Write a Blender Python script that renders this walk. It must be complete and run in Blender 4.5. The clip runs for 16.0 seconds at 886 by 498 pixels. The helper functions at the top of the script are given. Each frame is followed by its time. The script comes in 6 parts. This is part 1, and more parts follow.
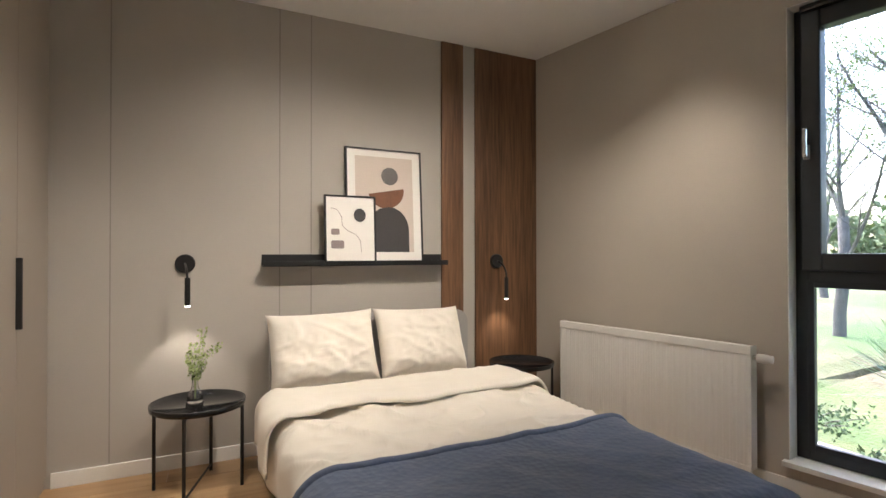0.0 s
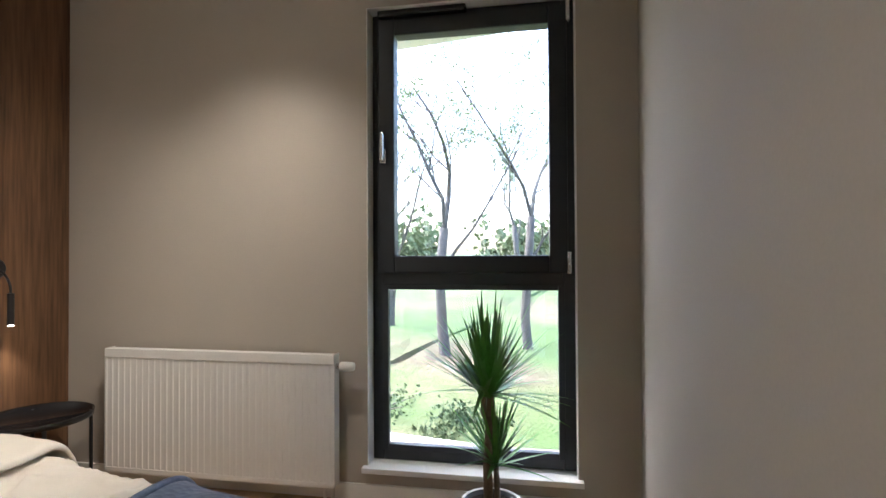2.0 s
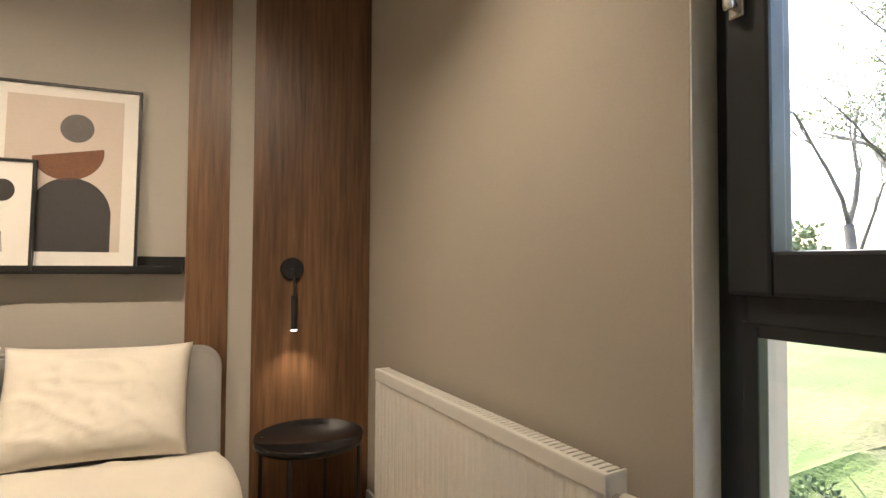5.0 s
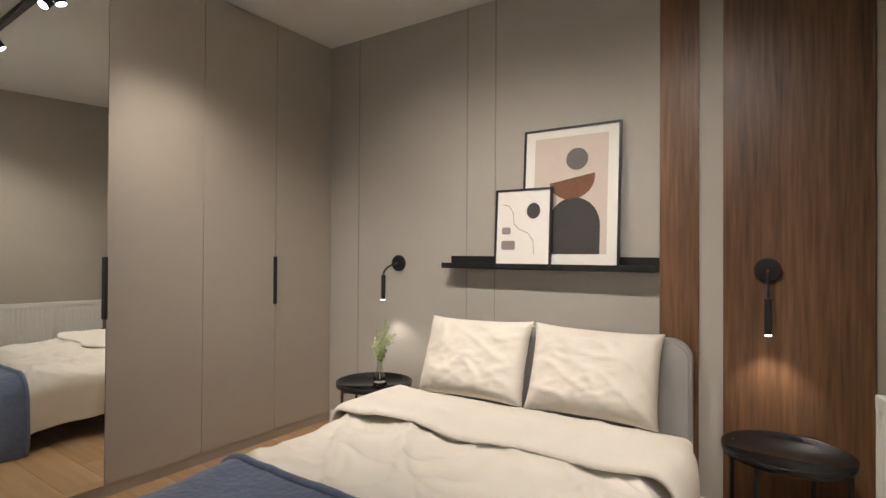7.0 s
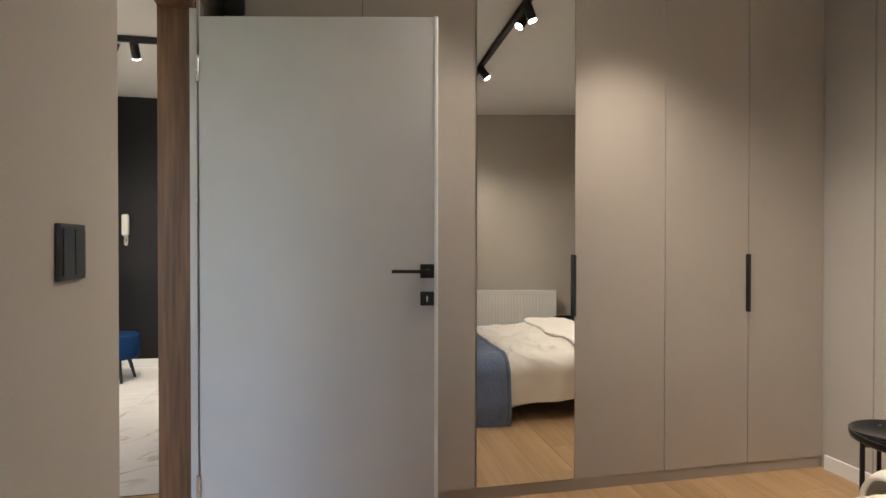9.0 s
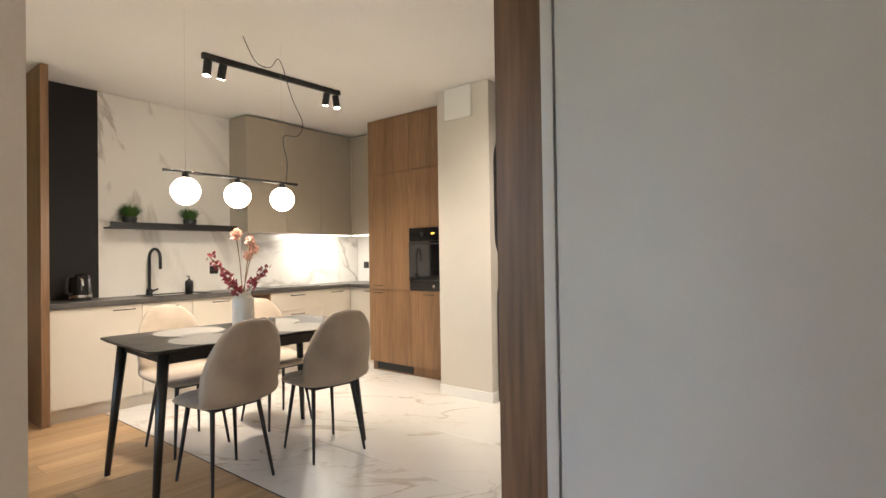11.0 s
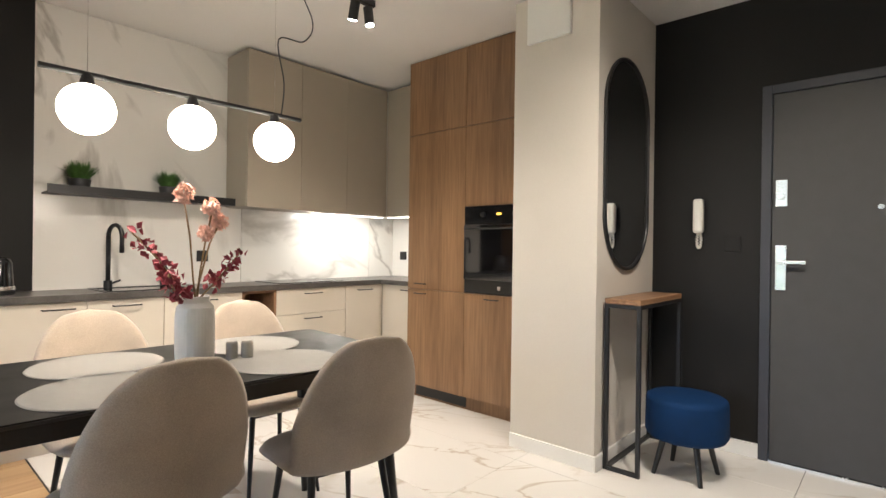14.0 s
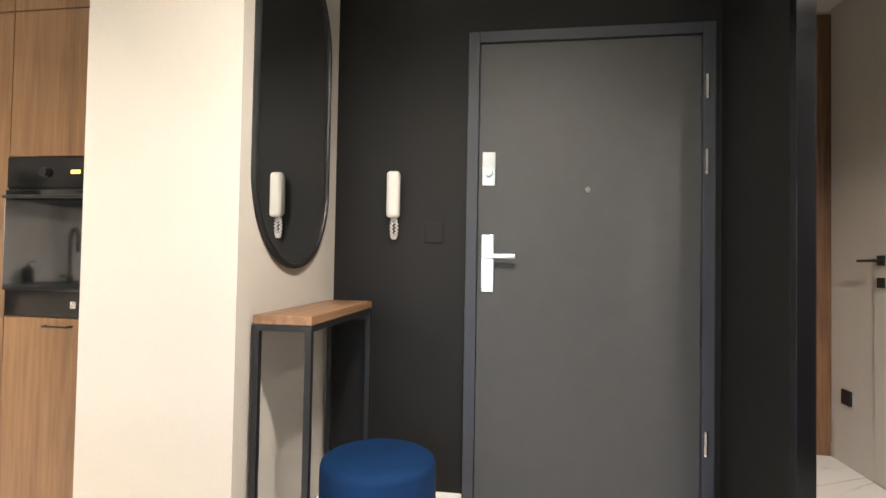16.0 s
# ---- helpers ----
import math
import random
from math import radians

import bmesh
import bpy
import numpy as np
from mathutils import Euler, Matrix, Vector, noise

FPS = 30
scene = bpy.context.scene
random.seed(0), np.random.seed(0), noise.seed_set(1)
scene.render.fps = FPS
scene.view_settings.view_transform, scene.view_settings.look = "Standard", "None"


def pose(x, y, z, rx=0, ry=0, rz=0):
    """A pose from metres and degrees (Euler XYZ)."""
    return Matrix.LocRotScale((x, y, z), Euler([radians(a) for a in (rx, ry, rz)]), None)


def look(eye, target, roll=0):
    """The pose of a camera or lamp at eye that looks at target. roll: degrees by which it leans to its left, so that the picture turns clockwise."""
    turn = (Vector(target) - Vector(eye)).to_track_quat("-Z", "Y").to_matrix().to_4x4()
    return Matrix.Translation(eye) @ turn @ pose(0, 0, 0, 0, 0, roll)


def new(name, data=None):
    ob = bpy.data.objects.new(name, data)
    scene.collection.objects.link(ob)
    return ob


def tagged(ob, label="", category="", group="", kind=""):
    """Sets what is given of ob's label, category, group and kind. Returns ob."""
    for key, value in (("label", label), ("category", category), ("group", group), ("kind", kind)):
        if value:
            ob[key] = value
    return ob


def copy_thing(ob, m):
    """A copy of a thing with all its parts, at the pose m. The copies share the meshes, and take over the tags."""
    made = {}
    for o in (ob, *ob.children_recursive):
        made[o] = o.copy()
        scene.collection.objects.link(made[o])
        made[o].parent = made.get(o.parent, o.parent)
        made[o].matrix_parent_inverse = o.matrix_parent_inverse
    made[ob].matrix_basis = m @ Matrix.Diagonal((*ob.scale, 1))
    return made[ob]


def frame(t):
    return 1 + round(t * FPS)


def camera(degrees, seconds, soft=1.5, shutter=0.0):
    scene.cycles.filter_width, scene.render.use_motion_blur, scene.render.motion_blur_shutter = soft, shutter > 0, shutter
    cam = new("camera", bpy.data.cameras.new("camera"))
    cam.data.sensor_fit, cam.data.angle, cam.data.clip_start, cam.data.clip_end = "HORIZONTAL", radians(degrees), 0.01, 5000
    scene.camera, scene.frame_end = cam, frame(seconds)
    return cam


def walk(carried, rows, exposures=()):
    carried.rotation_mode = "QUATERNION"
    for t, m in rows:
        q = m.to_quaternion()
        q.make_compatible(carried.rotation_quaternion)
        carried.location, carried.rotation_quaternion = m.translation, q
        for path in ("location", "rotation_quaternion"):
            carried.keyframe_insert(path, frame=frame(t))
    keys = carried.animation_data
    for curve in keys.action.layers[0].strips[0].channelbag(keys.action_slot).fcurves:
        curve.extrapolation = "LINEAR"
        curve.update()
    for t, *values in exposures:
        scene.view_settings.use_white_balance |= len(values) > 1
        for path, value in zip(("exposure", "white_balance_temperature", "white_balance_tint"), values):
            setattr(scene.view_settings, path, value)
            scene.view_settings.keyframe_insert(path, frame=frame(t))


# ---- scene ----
cam = camera(81.50, 16.0)
PATH = [
    (0, look((-2.216, -3.169, 1.144), (-1.378, -1.354, 1.163), -0.06)),
    (0.5, look((-2.237, -2.994, 1.143), (-0.899, -1.508, 1.172), -0.17)),
    (1, look((-2.152, -2.876, 1.136), (-0.525, -1.714, 1.171), -0.15)),
    (1.5, look((-2.016, -2.834, 1.132), (-0.208, -1.977, 1.166), -0.05)),
    (2, look((-1.830, -2.833, 1.146), (0.037, -2.117, 1.171), -0.28)),
    (2.5, look((-1.547, -2.815, 1.153), (0.303, -2.056, 1.182), -0.55)),
    (3, look((-1.346, -2.737, 1.148), (0.455, -1.869, 1.178), -0.46)),
    (3.5, look((-1.178, -2.613, 1.131), (0.507, -1.538, 1.189), 0.05)),
    (3.7, look((-1.121, -2.564, 1.126), (0.510, -1.408, 1.191), -0.10)),
    (5.8, look((-0.188, -2.368, 1.109), (-0.416, -0.381, 1.150), 0.06)),
    (6, look((-0.177, -2.358, 1.103), (-0.596, -0.403, 1.156), -0.12)),
    (6.5, look((-0.195, -2.456, 1.116), (-1.031, -0.639, 1.163), 0.30)),
    (7, look((-0.253, -2.576, 1.153), (-1.386, -0.928, 1.172), 0.34)),
    (7.5, look((-0.290, -2.588, 1.161), (-1.682, -1.152, 1.174), 0.26)),
    (8, look((-0.281, -2.534, 1.168), (-1.940, -1.417, 1.178), 0.17)),
    (8.5, look((-0.353, -2.516, 1.167), (-2.217, -1.791, 1.176), -0.21)),
    (9, look((-0.640, -2.561, 1.178), (-2.604, -2.181, 1.160), 0.02)),
    (9.5, look((-0.966, -2.557, 1.176), (-2.965, -2.498, 1.165), -1.23)),
    (10, look((-1.351, -2.501, 1.164), (-3.304, -2.930, 1.193), -0.28)),
    (10.2, look((-1.458, -2.504, 1.158), (-3.358, -3.125, 1.187), -0.45)),
    (12.3, look((-2.124, -3.025, 1.250), (-3.181, -4.723, 1.220), 0.10)),
    (12.5, look((-2.183, -3.079, 1.255), (-3.212, -4.794, 1.215), 0.20)),
    (13, look((-2.294, -3.274, 1.237), (-3.353, -4.970, 1.193), 0.31)),
    (13.5, look((-2.436, -3.455, 1.205), (-3.688, -5.014, 1.161), 0.45)),
    (14, look((-2.695, -3.686, 1.151), (-4.189, -5.016, 1.147), 0.75)),
    (14.5, look((-2.916, -3.850, 1.121), (-4.601, -4.928, 1.149), 1.08)),
    (15, look((-3.187, -3.986, 1.105), (-5.031, -4.761, 1.146), 0.81)),
    (15.5, look((-3.499, -4.041, 1.103), (-5.439, -4.526, 1.131), 0.87)),
    (16, look((-3.802, -4.041, 1.073), (-5.780, -4.333, 1.121), 1.01)),
]
walk(cam, PATH, [(0.0, 3.45, 5800, 10), (0.5, 3.3, 5650, 10), (1.0, 3.35, 5600, 10), (1.5, 3.45, 5600, 10), (2.5, 3.35, 5600, 10), (3.0, 3.2, 5600, 10), (3.5, 3.3, 5850, 10), (5.8, 3.4, 6900, 10), (6.5, 3.35, 6150, 10), (7.0, 3.35, 5700, 10), (7.5, 3.25, 5500, 10), (8.0, 3.3, 5500, 10), (8.5, 3.45, 5800, 10), (9.0, 3.6, 5800, 10), (9.5, 3.65, 5900, 10), (12.5, 3.35, 6150, 12), (14.5, 3.4, 5700, 10), (15.5, 3.85, 5650, 10), (16.0, 4.0, 5750, 10)])

# ---------------- plan ----------------
H = 2.58            # ceiling height
G = 0.026           # turn of the bed wall
A = 0.191           # turn of the window wall
SA = 0.0840         # turn of the wall between bedroom and living room
WX = -2.915         # wardrobe fronts
KY = -7.65          # sofa wall
KW = -7.50          # lined kitchen wall, nearer than the sofa wall
PX, PY = -5.215, -4.862   # pillar corner
BX = -6.02          # black entrance wall

# ---------------- world and light ----------------
world = bpy.data.worlds.new("world")
scene.world = world
world.use_nodes = True
wn = world.node_tree.nodes
sky = wn.new("ShaderNodeTexSky")
sky.sky_type = "NISHITA"
sky.sun_disc = False
sky.sun_elevation = radians(45.6)
sky.sun_rotation = radians(17.8)
sky.air_density, sky.dust_density, sky.ozone_density = 1.0, 4.0, 1.0
wn["Background"].inputs[1].default_value = 0.15
world.node_tree.links.new(sky.outputs[0], wn["Background"].inputs[0])


DIM = 0.103         # lamps against full daylight


def lamp(name, kind, energy, m, colour=(1, 1, 1), **more):
    d = bpy.data.lights.new(name, kind)
    d.energy, d.color = energy if kind == "SUN" else energy * DIM, colour
    if kind == "SPOT":
        d.spot_size, d.spot_blend, d.shadow_soft_size = more["size"], more["blend"], more["soft"]
    elif kind == "AREA":
        d.shape, d.size, d.size_y = "RECTANGLE", more["w"], more["h"]
    elif kind == "SUN":
        d.angle = more["angle"]
    else:
        d.shadow_soft_size = more["soft"]
    ob = new(name, d)
    ob.matrix_world = m
    return ob


WARM = (1.0, 0.84, 0.65)
lamp("window_daylight", "AREA", 9, look((0.95, -5.4, 1.15), (0.0, -5.4, 1.15)), (0.86, 0.93, 1.0), w=2.5, h=2.2)
lamp("sun", "SUN", 0.3, look((9, 28, 30), (0, 0, 0)), (1.0, 0.97, 0.92), angle=radians(20))


def win_frame(out, s, z=0.0):
    """From the window wall's frame (out through the wall, s metres along it from the corner)."""
    return Matrix.Rotation(A, 4, "Z") @ Vector((out, -s, z))


# ---------------- materials ----------------


def material(name, base, rough=0.5, metal=0.0, var=0.12, scale=6.0, fine=90.0, bump=0.15, dist=0.002, spec=0.5, stretch=(1, 1, 1), sheen=0.0, coat=0.0):
    m = bpy.data.materials.new(name)
    m.use_nodes = True
    n, l = m.node_tree.nodes, m.node_tree.links
    b = n["Principled BSDF"]
    b.inputs["Metallic"].default_value = metal
    b.inputs["Specular IOR Level"].default_value = spec
    b.inputs["Sheen Weight"].default_value = sheen
    b.inputs["Coat Weight"].default_value = coat
    co = n.new("ShaderNodeTexCoord")
    mp = n.new("ShaderNodeMapping")
    mp.inputs["Scale"].default_value = stretch
    l.new(co.outputs["Object"], mp.inputs[0])
    big, small = n.new("ShaderNodeTexNoise"), n.new("ShaderNodeTexNoise")
    big.inputs["Scale"].default_value, small.inputs["Scale"].default_value = scale, fine
    big.inputs["Detail"].default_value = 3
    l.new(mp.outputs[0], big.inputs[0])
    l.new(mp.outputs[0], small.inputs[0])
    mix = n.new("ShaderNodeMath")
    mix.operation = "MULTIPLY_ADD"
    mix.inputs[1].default_value = 0.6
    l.new(big.outputs[0], mix.inputs[0])
    half = n.new("ShaderNodeMath")
    half.operation = "MULTIPLY"
    half.inputs[1].default_value = 0.4
    l.new(small.outputs[0], half.inputs[0])
    l.new(half.outputs[0], mix.inputs[2])
    ramp = n.new("ShaderNodeValToRGB")
    e = ramp.color_ramp.elements
    e[0].position, e[1].position = 0.3, 0.7
    e[0].color = (*[c * (1 - var) for c in base], 1)
    e[1].color = (*[min(1, c * (1 + var)) for c in base], 1)
    l.new(mix.outputs[0], ramp.inputs[0])
    l.new(ramp.outputs[0], b.inputs["Base Color"])
    rr = n.new("ShaderNodeMapRange")
    rr.inputs[3].default_value, rr.inputs[4].default_value = max(0.03, rough - 0.08), min(1, rough + 0.08)
    l.new(big.outputs[0], rr.inputs[0])
    l.new(rr.outputs[0], b.inputs["Roughness"])
    if bump:
        bp = n.new("ShaderNodeBump")
        bp.inputs["Strength"].default_value, bp.inputs["Distance"].default_value = bump, dist
        l.new(small.outputs[0], bp.inputs["Height"])
        l.new(bp.outputs[0], b.inputs["Normal"])
    return m


def wood(name, dark, light, along="Z", rough=0.45, board=0.0, grain=1.0, random_piece=False):
    """Veneer or board with long grain lines, lighter and darker strips and fine pores."""
    m = bpy.data.materials.new(name)
    m.use_nodes = True
    n, l = m.node_tree.nodes, m.node_tree.links
    b = n["Principled BSDF"]
    co, mp = n.new("ShaderNodeTexCoord"), n.new("ShaderNodeMapping")
    s = {"X": (0.5, 9, 9), "Y": (9, 0.5, 9), "Z": (9, 9, 0.5)}[along]
    mp.inputs["Scale"].default_value = [v * grain for v in s]
    l.new(co.outputs["Object"], mp.inputs[0])
    off = mp.outputs[0]
    info = n.new("ShaderNodeObjectInfo")
    if random_piece:
        add = n.new("ShaderNodeVectorMath")
        sc = n.new("ShaderNodeMath")
        sc.operation = "MULTIPLY"
        sc.inputs[1].default_value = 37.0
        l.new(info.outputs["Random"], sc.inputs[0])
        l.new(mp.outputs[0], add.inputs[0])
        l.new(sc.outputs[0], add.inputs[1])
        off = add.outputs[0]
    n1, n2, n3 = [n.new("ShaderNodeTexNoise") for _ in range(3)]
    n1.inputs["Scale"].default_value, n1.inputs["Detail"].default_value, n1.inputs["Distortion"].default_value = 1.1, 6, 0.6
    n2.inputs["Scale"].default_value, n2.inputs["Detail"].default_value = 7.0, 4
    n3.inputs["Scale"].default_value = 0.35
    for q in (n1, n2, n3):
        l.new(off, q.inputs[0])
    a1 = n.new("ShaderNodeMath")
    a1.operation = "MULTIPLY_ADD"
    a1.inputs[1].default_value = 0.45
    l.new(n2.outputs[0], a1.inputs[0])
    a2 = n.new("ShaderNodeMath")
    a2.operation = "MULTIPLY_ADD"
    a2.inputs[1].default_value = 0.45
    l.new(n1.outputs[0], a2.inputs[0])
    a3 = n.new("ShaderNodeMath")
    a3.operation = "MULTIPLY"
    a3.inputs[1].default_value = 0.25
    l.new(n3.outputs[0], a3.inputs[0])
    l.new(a3.outputs[0], a2.inputs[2])
    l.new(a2.outputs[0], a1.inputs[2])
    ramp = n.new("ShaderNodeValToRGB")
    e = ramp.color_ramp.elements
    e[0].position, e[1].position = 0.40, 0.72
    e[0].color, e[1].color = (*dark, 1), (*light, 1)
    l.new(a1.outputs[0], ramp.inputs[0])
    out = ramp.outputs[0]
    if random_piece:
        hv = n.new("ShaderNodeHueSaturation")
        mr = n.new("ShaderNodeMapRange")
        mr.inputs[3].default_value, mr.inputs[4].default_value = 0.86, 1.12
        l.new(info.outputs["Random"], mr.inputs[0])
        l.new(mr.outputs[0], hv.inputs["Value"])
        l.new(out, hv.inputs["Color"])
        out = hv.outputs[0]
    l.new(out, b.inputs["Base Color"])
    b.inputs["Roughness"].default_value = rough
    bp = n.new("ShaderNodeBump")
    bp.inputs["Strength"].default_value, bp.inputs["Distance"].default_value = 0.15, 0.0015
    l.new(n2.outputs[0], bp.inputs["Height"])
    l.new(bp.outputs[0], b.inputs["Normal"])
    return m


def marble(name, base, vein, rough, scale=1.0, density=0.5, turn=(0.3, 0.5, 0.7), width=0.022):
    m = bpy.data.materials.new(name)
    m.use_nodes = True
    n, l = m.node_tree.nodes, m.node_tree.links
    b = n["Principled BSDF"]
    co = n.new("ShaderNodeTexCoord")
    mp = n.new("ShaderNodeMapping")
    mp.vector_type = "TEXTURE"
    mp.inputs["Scale"].default_value = (1 / scale, 1 / scale, 2.6 / scale)
    mp.inputs["Rotation"].default_value = turn
    l.new(co.outputs["Object"], mp.inputs[0])
    info = n.new("ShaderNodeObjectInfo")
    sc = n.new("ShaderNodeMath")
    sc.operation = "MULTIPLY"
    sc.inputs[1].default_value = 23.0
    l.new(info.outputs["Random"], sc.inputs[0])
    add = n.new("ShaderNodeVectorMath")
    l.new(mp.outputs[0], add.inputs[0])
    l.new(sc.outputs[0], add.inputs[1])
    warp = n.new("ShaderNodeTexNoise")
    warp.inputs["Scale"].default_value, warp.inputs["Detail"].default_value, warp.inputs["Distortion"].default_value = 1.3, 7, 1.2
    l.new(add.outputs[0], warp.inputs[0])
    sub = n.new("ShaderNodeMath")
    sub.operation = "SUBTRACT"
    sub.inputs[1].default_value = 0.5
    l.new(warp.outputs[0], sub.inputs[0])
    ab = n.new("ShaderNodeMath")
    ab.operation = "ABSOLUTE"
    l.new(sub.outputs[0], ab.inputs[0])
    mask = n.new("ShaderNodeTexNoise")
    mask.inputs["Scale"].default_value, mask.inputs["Detail"].default_value = 0.9, 2
    l.new(add.outputs[0], mask.inputs[0])
    r1 = n.new("ShaderNodeMapRange")
    r1.inputs[1].default_value, r1.inputs[2].default_value, r1.inputs[3].default_value, r1.inputs[4].default_value = 0.0, width, 1.0, 0.0
    l.new(ab.outputs[0], r1.inputs[0])
    r2 = n.new("ShaderNodeMapRange")
    r2.inputs[1].default_value, r2.inputs[2].default_value = 0.62 - 0.2 * density, 0.80 - 0.2 * density
    l.new(mask.outputs[0], r2.inputs[0])
    mul = n.new("ShaderNodeMath")
    mul.operation = "MULTIPLY"
    l.new(r1.outputs[0], mul.inputs[0])
    l.new(r2.outputs[0], mul.inputs[1])
    cloud = n.new("ShaderNodeMapRange")
    cloud.inputs[3].default_value, cloud.inputs[4].default_value = 0.0, 0.22
    l.new(warp.outputs[0], cloud.inputs[0])
    tot = n.new("ShaderNodeMath")
    tot.use_clamp = True
    l.new(mul.outputs[0], tot.inputs[0])
    l.new(cloud.outputs[0], tot.inputs[1])
    mixc = n.new("ShaderNodeMix")
    mixc.data_type = "RGBA"
    mixc.inputs[6].default_value, mixc.inputs[7].default_value = (*base, 1), (*vein, 1)
    l.new(tot.outputs[0], mixc.inputs[0])
    l.new(mixc.outputs[2], b.inputs["Base Color"])
    b.inputs["Roughness"].default_value = rough
    return m


def glow(name, colour, strength):
    m = bpy.data.materials.new(name)
    m.use_nodes = True
    b = m.node_tree.nodes["Principled BSDF"]
    b.inputs["Base Color"].default_value = (*colour, 1)
    b.inputs["Emission Color"].default_value = (*colour, 1)
    b.inputs["Emission Strength"].default_value = strength
    return m


def clear(name, tint=(1, 1, 1), rough=0.0, ior=1.45):
    m = bpy.data.materials.new(name)
    m.use_nodes = True
    b = m.node_tree.nodes["Principled BSDF"]
    b.inputs["Base Color"].default_value = (*tint, 1)
    b.inputs["Transmission Weight"].default_value = 1
    b.inputs["Roughness"].default_value = rough
    b.inputs["IOR"].default_value = ior
    return m


M_WALL = material("greige_paint", (0.43, 0.388, 0.328), 0.75, var=0.05, scale=2, fine=160, bump=0.12, dist=0.001)
M_BEDPANEL = material("greige_wall_panel", (0.42, 0.39, 0.347), 0.7, var=0.05, scale=2, fine=200, bump=0.08, dist=0.001)
M_LIGHTWALL = material("light_greige_paint", (0.62, 0.58, 0.52), 0.75, var=0.04, scale=2, fine=160, bump=0.12, dist=0.001)
M_CEIL = material("white_ceiling_paint", (0.80, 0.785, 0.76), 0.85, var=0.03, scale=1.5, fine=120, bump=0.08, dist=0.001)
M_WHITE = material("white_lacquer", (0.78, 0.77, 0.74), 0.45, var=0.03, scale=4, bump=0.04)
M_DOOR = material("pale_grey_door_foil", (0.56, 0.545, 0.53), 0.55, var=0.04, scale=5, fine=220, bump=0.08, dist=0.0008)
M_WARD = material("greige_laminate", (0.40, 0.35, 0.295), 0.42, var=0.04, scale=3, fine=240, bump=0.05, dist=0.0006)
M_CREAM = material("cream_laminate", (0.62, 0.56, 0.47), 0.4, var=0.04, scale=3, fine=240, bump=0.05, dist=0.0006)
M_TAUPE = material("taupe_laminate", (0.37, 0.325, 0.26), 0.38, var=0.04, scale=3, fine=240, bump=0.05, dist=0.0006)
M_BLACK = material("black_powder_coat", (0.012, 0.012, 0.013), 0.42, var=0.2, scale=20, fine=400, bump=0.1, dist=0.0005)
M_BLACKGLOSS = material("black_gloss", (0.008, 0.008, 0.009), 0.12, var=0.15, scale=10, bump=0.0)
M_OVENGLASS = material("oven_glass", (0.006, 0.006, 0.007), 0.02, var=0.1, scale=6, bump=0.0, spec=1.0, coat=1.0)
M_BLACKWALL = material("black_wall_paint", (0.0102, 0.0096, 0.0094), 0.6, var=0.2, scale=2.2, fine=140, bump=0.2, dist=0.001, spec=0.3)
M_EDOOR = material("anthracite_door_foil", (0.056, 0.056, 0.057), 0.52, var=0.1, scale=12, fine=300, bump=0.25, dist=0.0008)
M_FRAMEBLUE = material("anthracite_frame_paint", (0.04, 0.043, 0.055), 0.45, var=0.08, scale=10, bump=0.05)
M_ANTH = material("anthracite_window_foil", (0.022, 0.026, 0.032), 0.42, var=0.12, scale=20, fine=250, bump=0.1, dist=0.0006)
M_CHROME = material("satin_steel", (0.70, 0.69, 0.67), 0.25, 1.0, var=0.05, scale=30, bump=0.02)
M_STEEL = material("brushed_steel", (0.42, 0.40, 0.37), 0.45, 1.0, var=0.08, scale=30, bump=0.05)
M_MIRROR = material("mirror_silver", (0.86, 0.87, 0.86), 0.03, 1.0, var=0.0, scale=2, bump=0.0)
M_MIRROR.node_tree.nodes["Map Range"].inputs[3].default_value = 0.004
M_MIRROR.node_tree.nodes["Map Range"].inputs[4].default_value = 0.008
M_WALNUT = wood("walnut_veneer", (0.046, 0.021, 0.0105), (0.215, 0.112, 0.054), "Z", 0.42)
M_NUT = wood("light_walnut_front", (0.140, 0.074, 0.034), (0.295, 0.168, 0.083), "Z", 0.4)
M_NUTX = wood("walnut_board", (0.14, 0.07, 0.035), (0.33, 0.19, 0.10), "X", 0.4)
M_OAK = wood("oak_plank", (0.345, 0.208, 0.100), (0.50, 0.33, 0.172), "X", 0.42, grain=0.5, random_piece=True)
M_TILE = marble("white_marble_tile", (0.74, 0.72, 0.685), (0.52, 0.46, 0.39), 0.18, 2.0, 1.15, (1.57, 0.0, 0.7), 0.02)
M_SPLASH = marble("white_marble_slab", (0.80, 0.78, 0.74), (0.50, 0.475, 0.44), 0.18, 0.75, 1.0, (0.0, 0.75, 0.3), 0.028)
M_GROUT = material("pale_grout", (0.55, 0.53, 0.50), 0.8, var=0.08, scale=20)
M_STONE = material("dark_stone_worktop", (0.085, 0.078, 0.072), 0.35, var=0.35, scale=9, fine=70, bump=0.1)
M_LINEN = material("cream_cotton", (0.80, 0.745, 0.66), 0.85, var=0.05, scale=5, fine=320, bump=0.25, dist=0.0008, sheen=0.15)
M_NAVY = material("navy_quilted_fabric", (0.118, 0.150, 0.238), 0.8, var=0.18, scale=9, fine=260, bump=0.5, dist=0.002, sheen=0.25)
M_HEAD = material("grey_upholstery", (0.34, 0.33, 0.32), 0.85, var=0.08, scale=8, fine=350, bump=0.4, dist=0.001, sheen=0.2)
M_BEDBASE = material("dark_grey_upholstery", (0.11, 0.10, 0.095), 0.9, var=0.1, scale=8, fine=350, bump=0.4, dist=0.001)
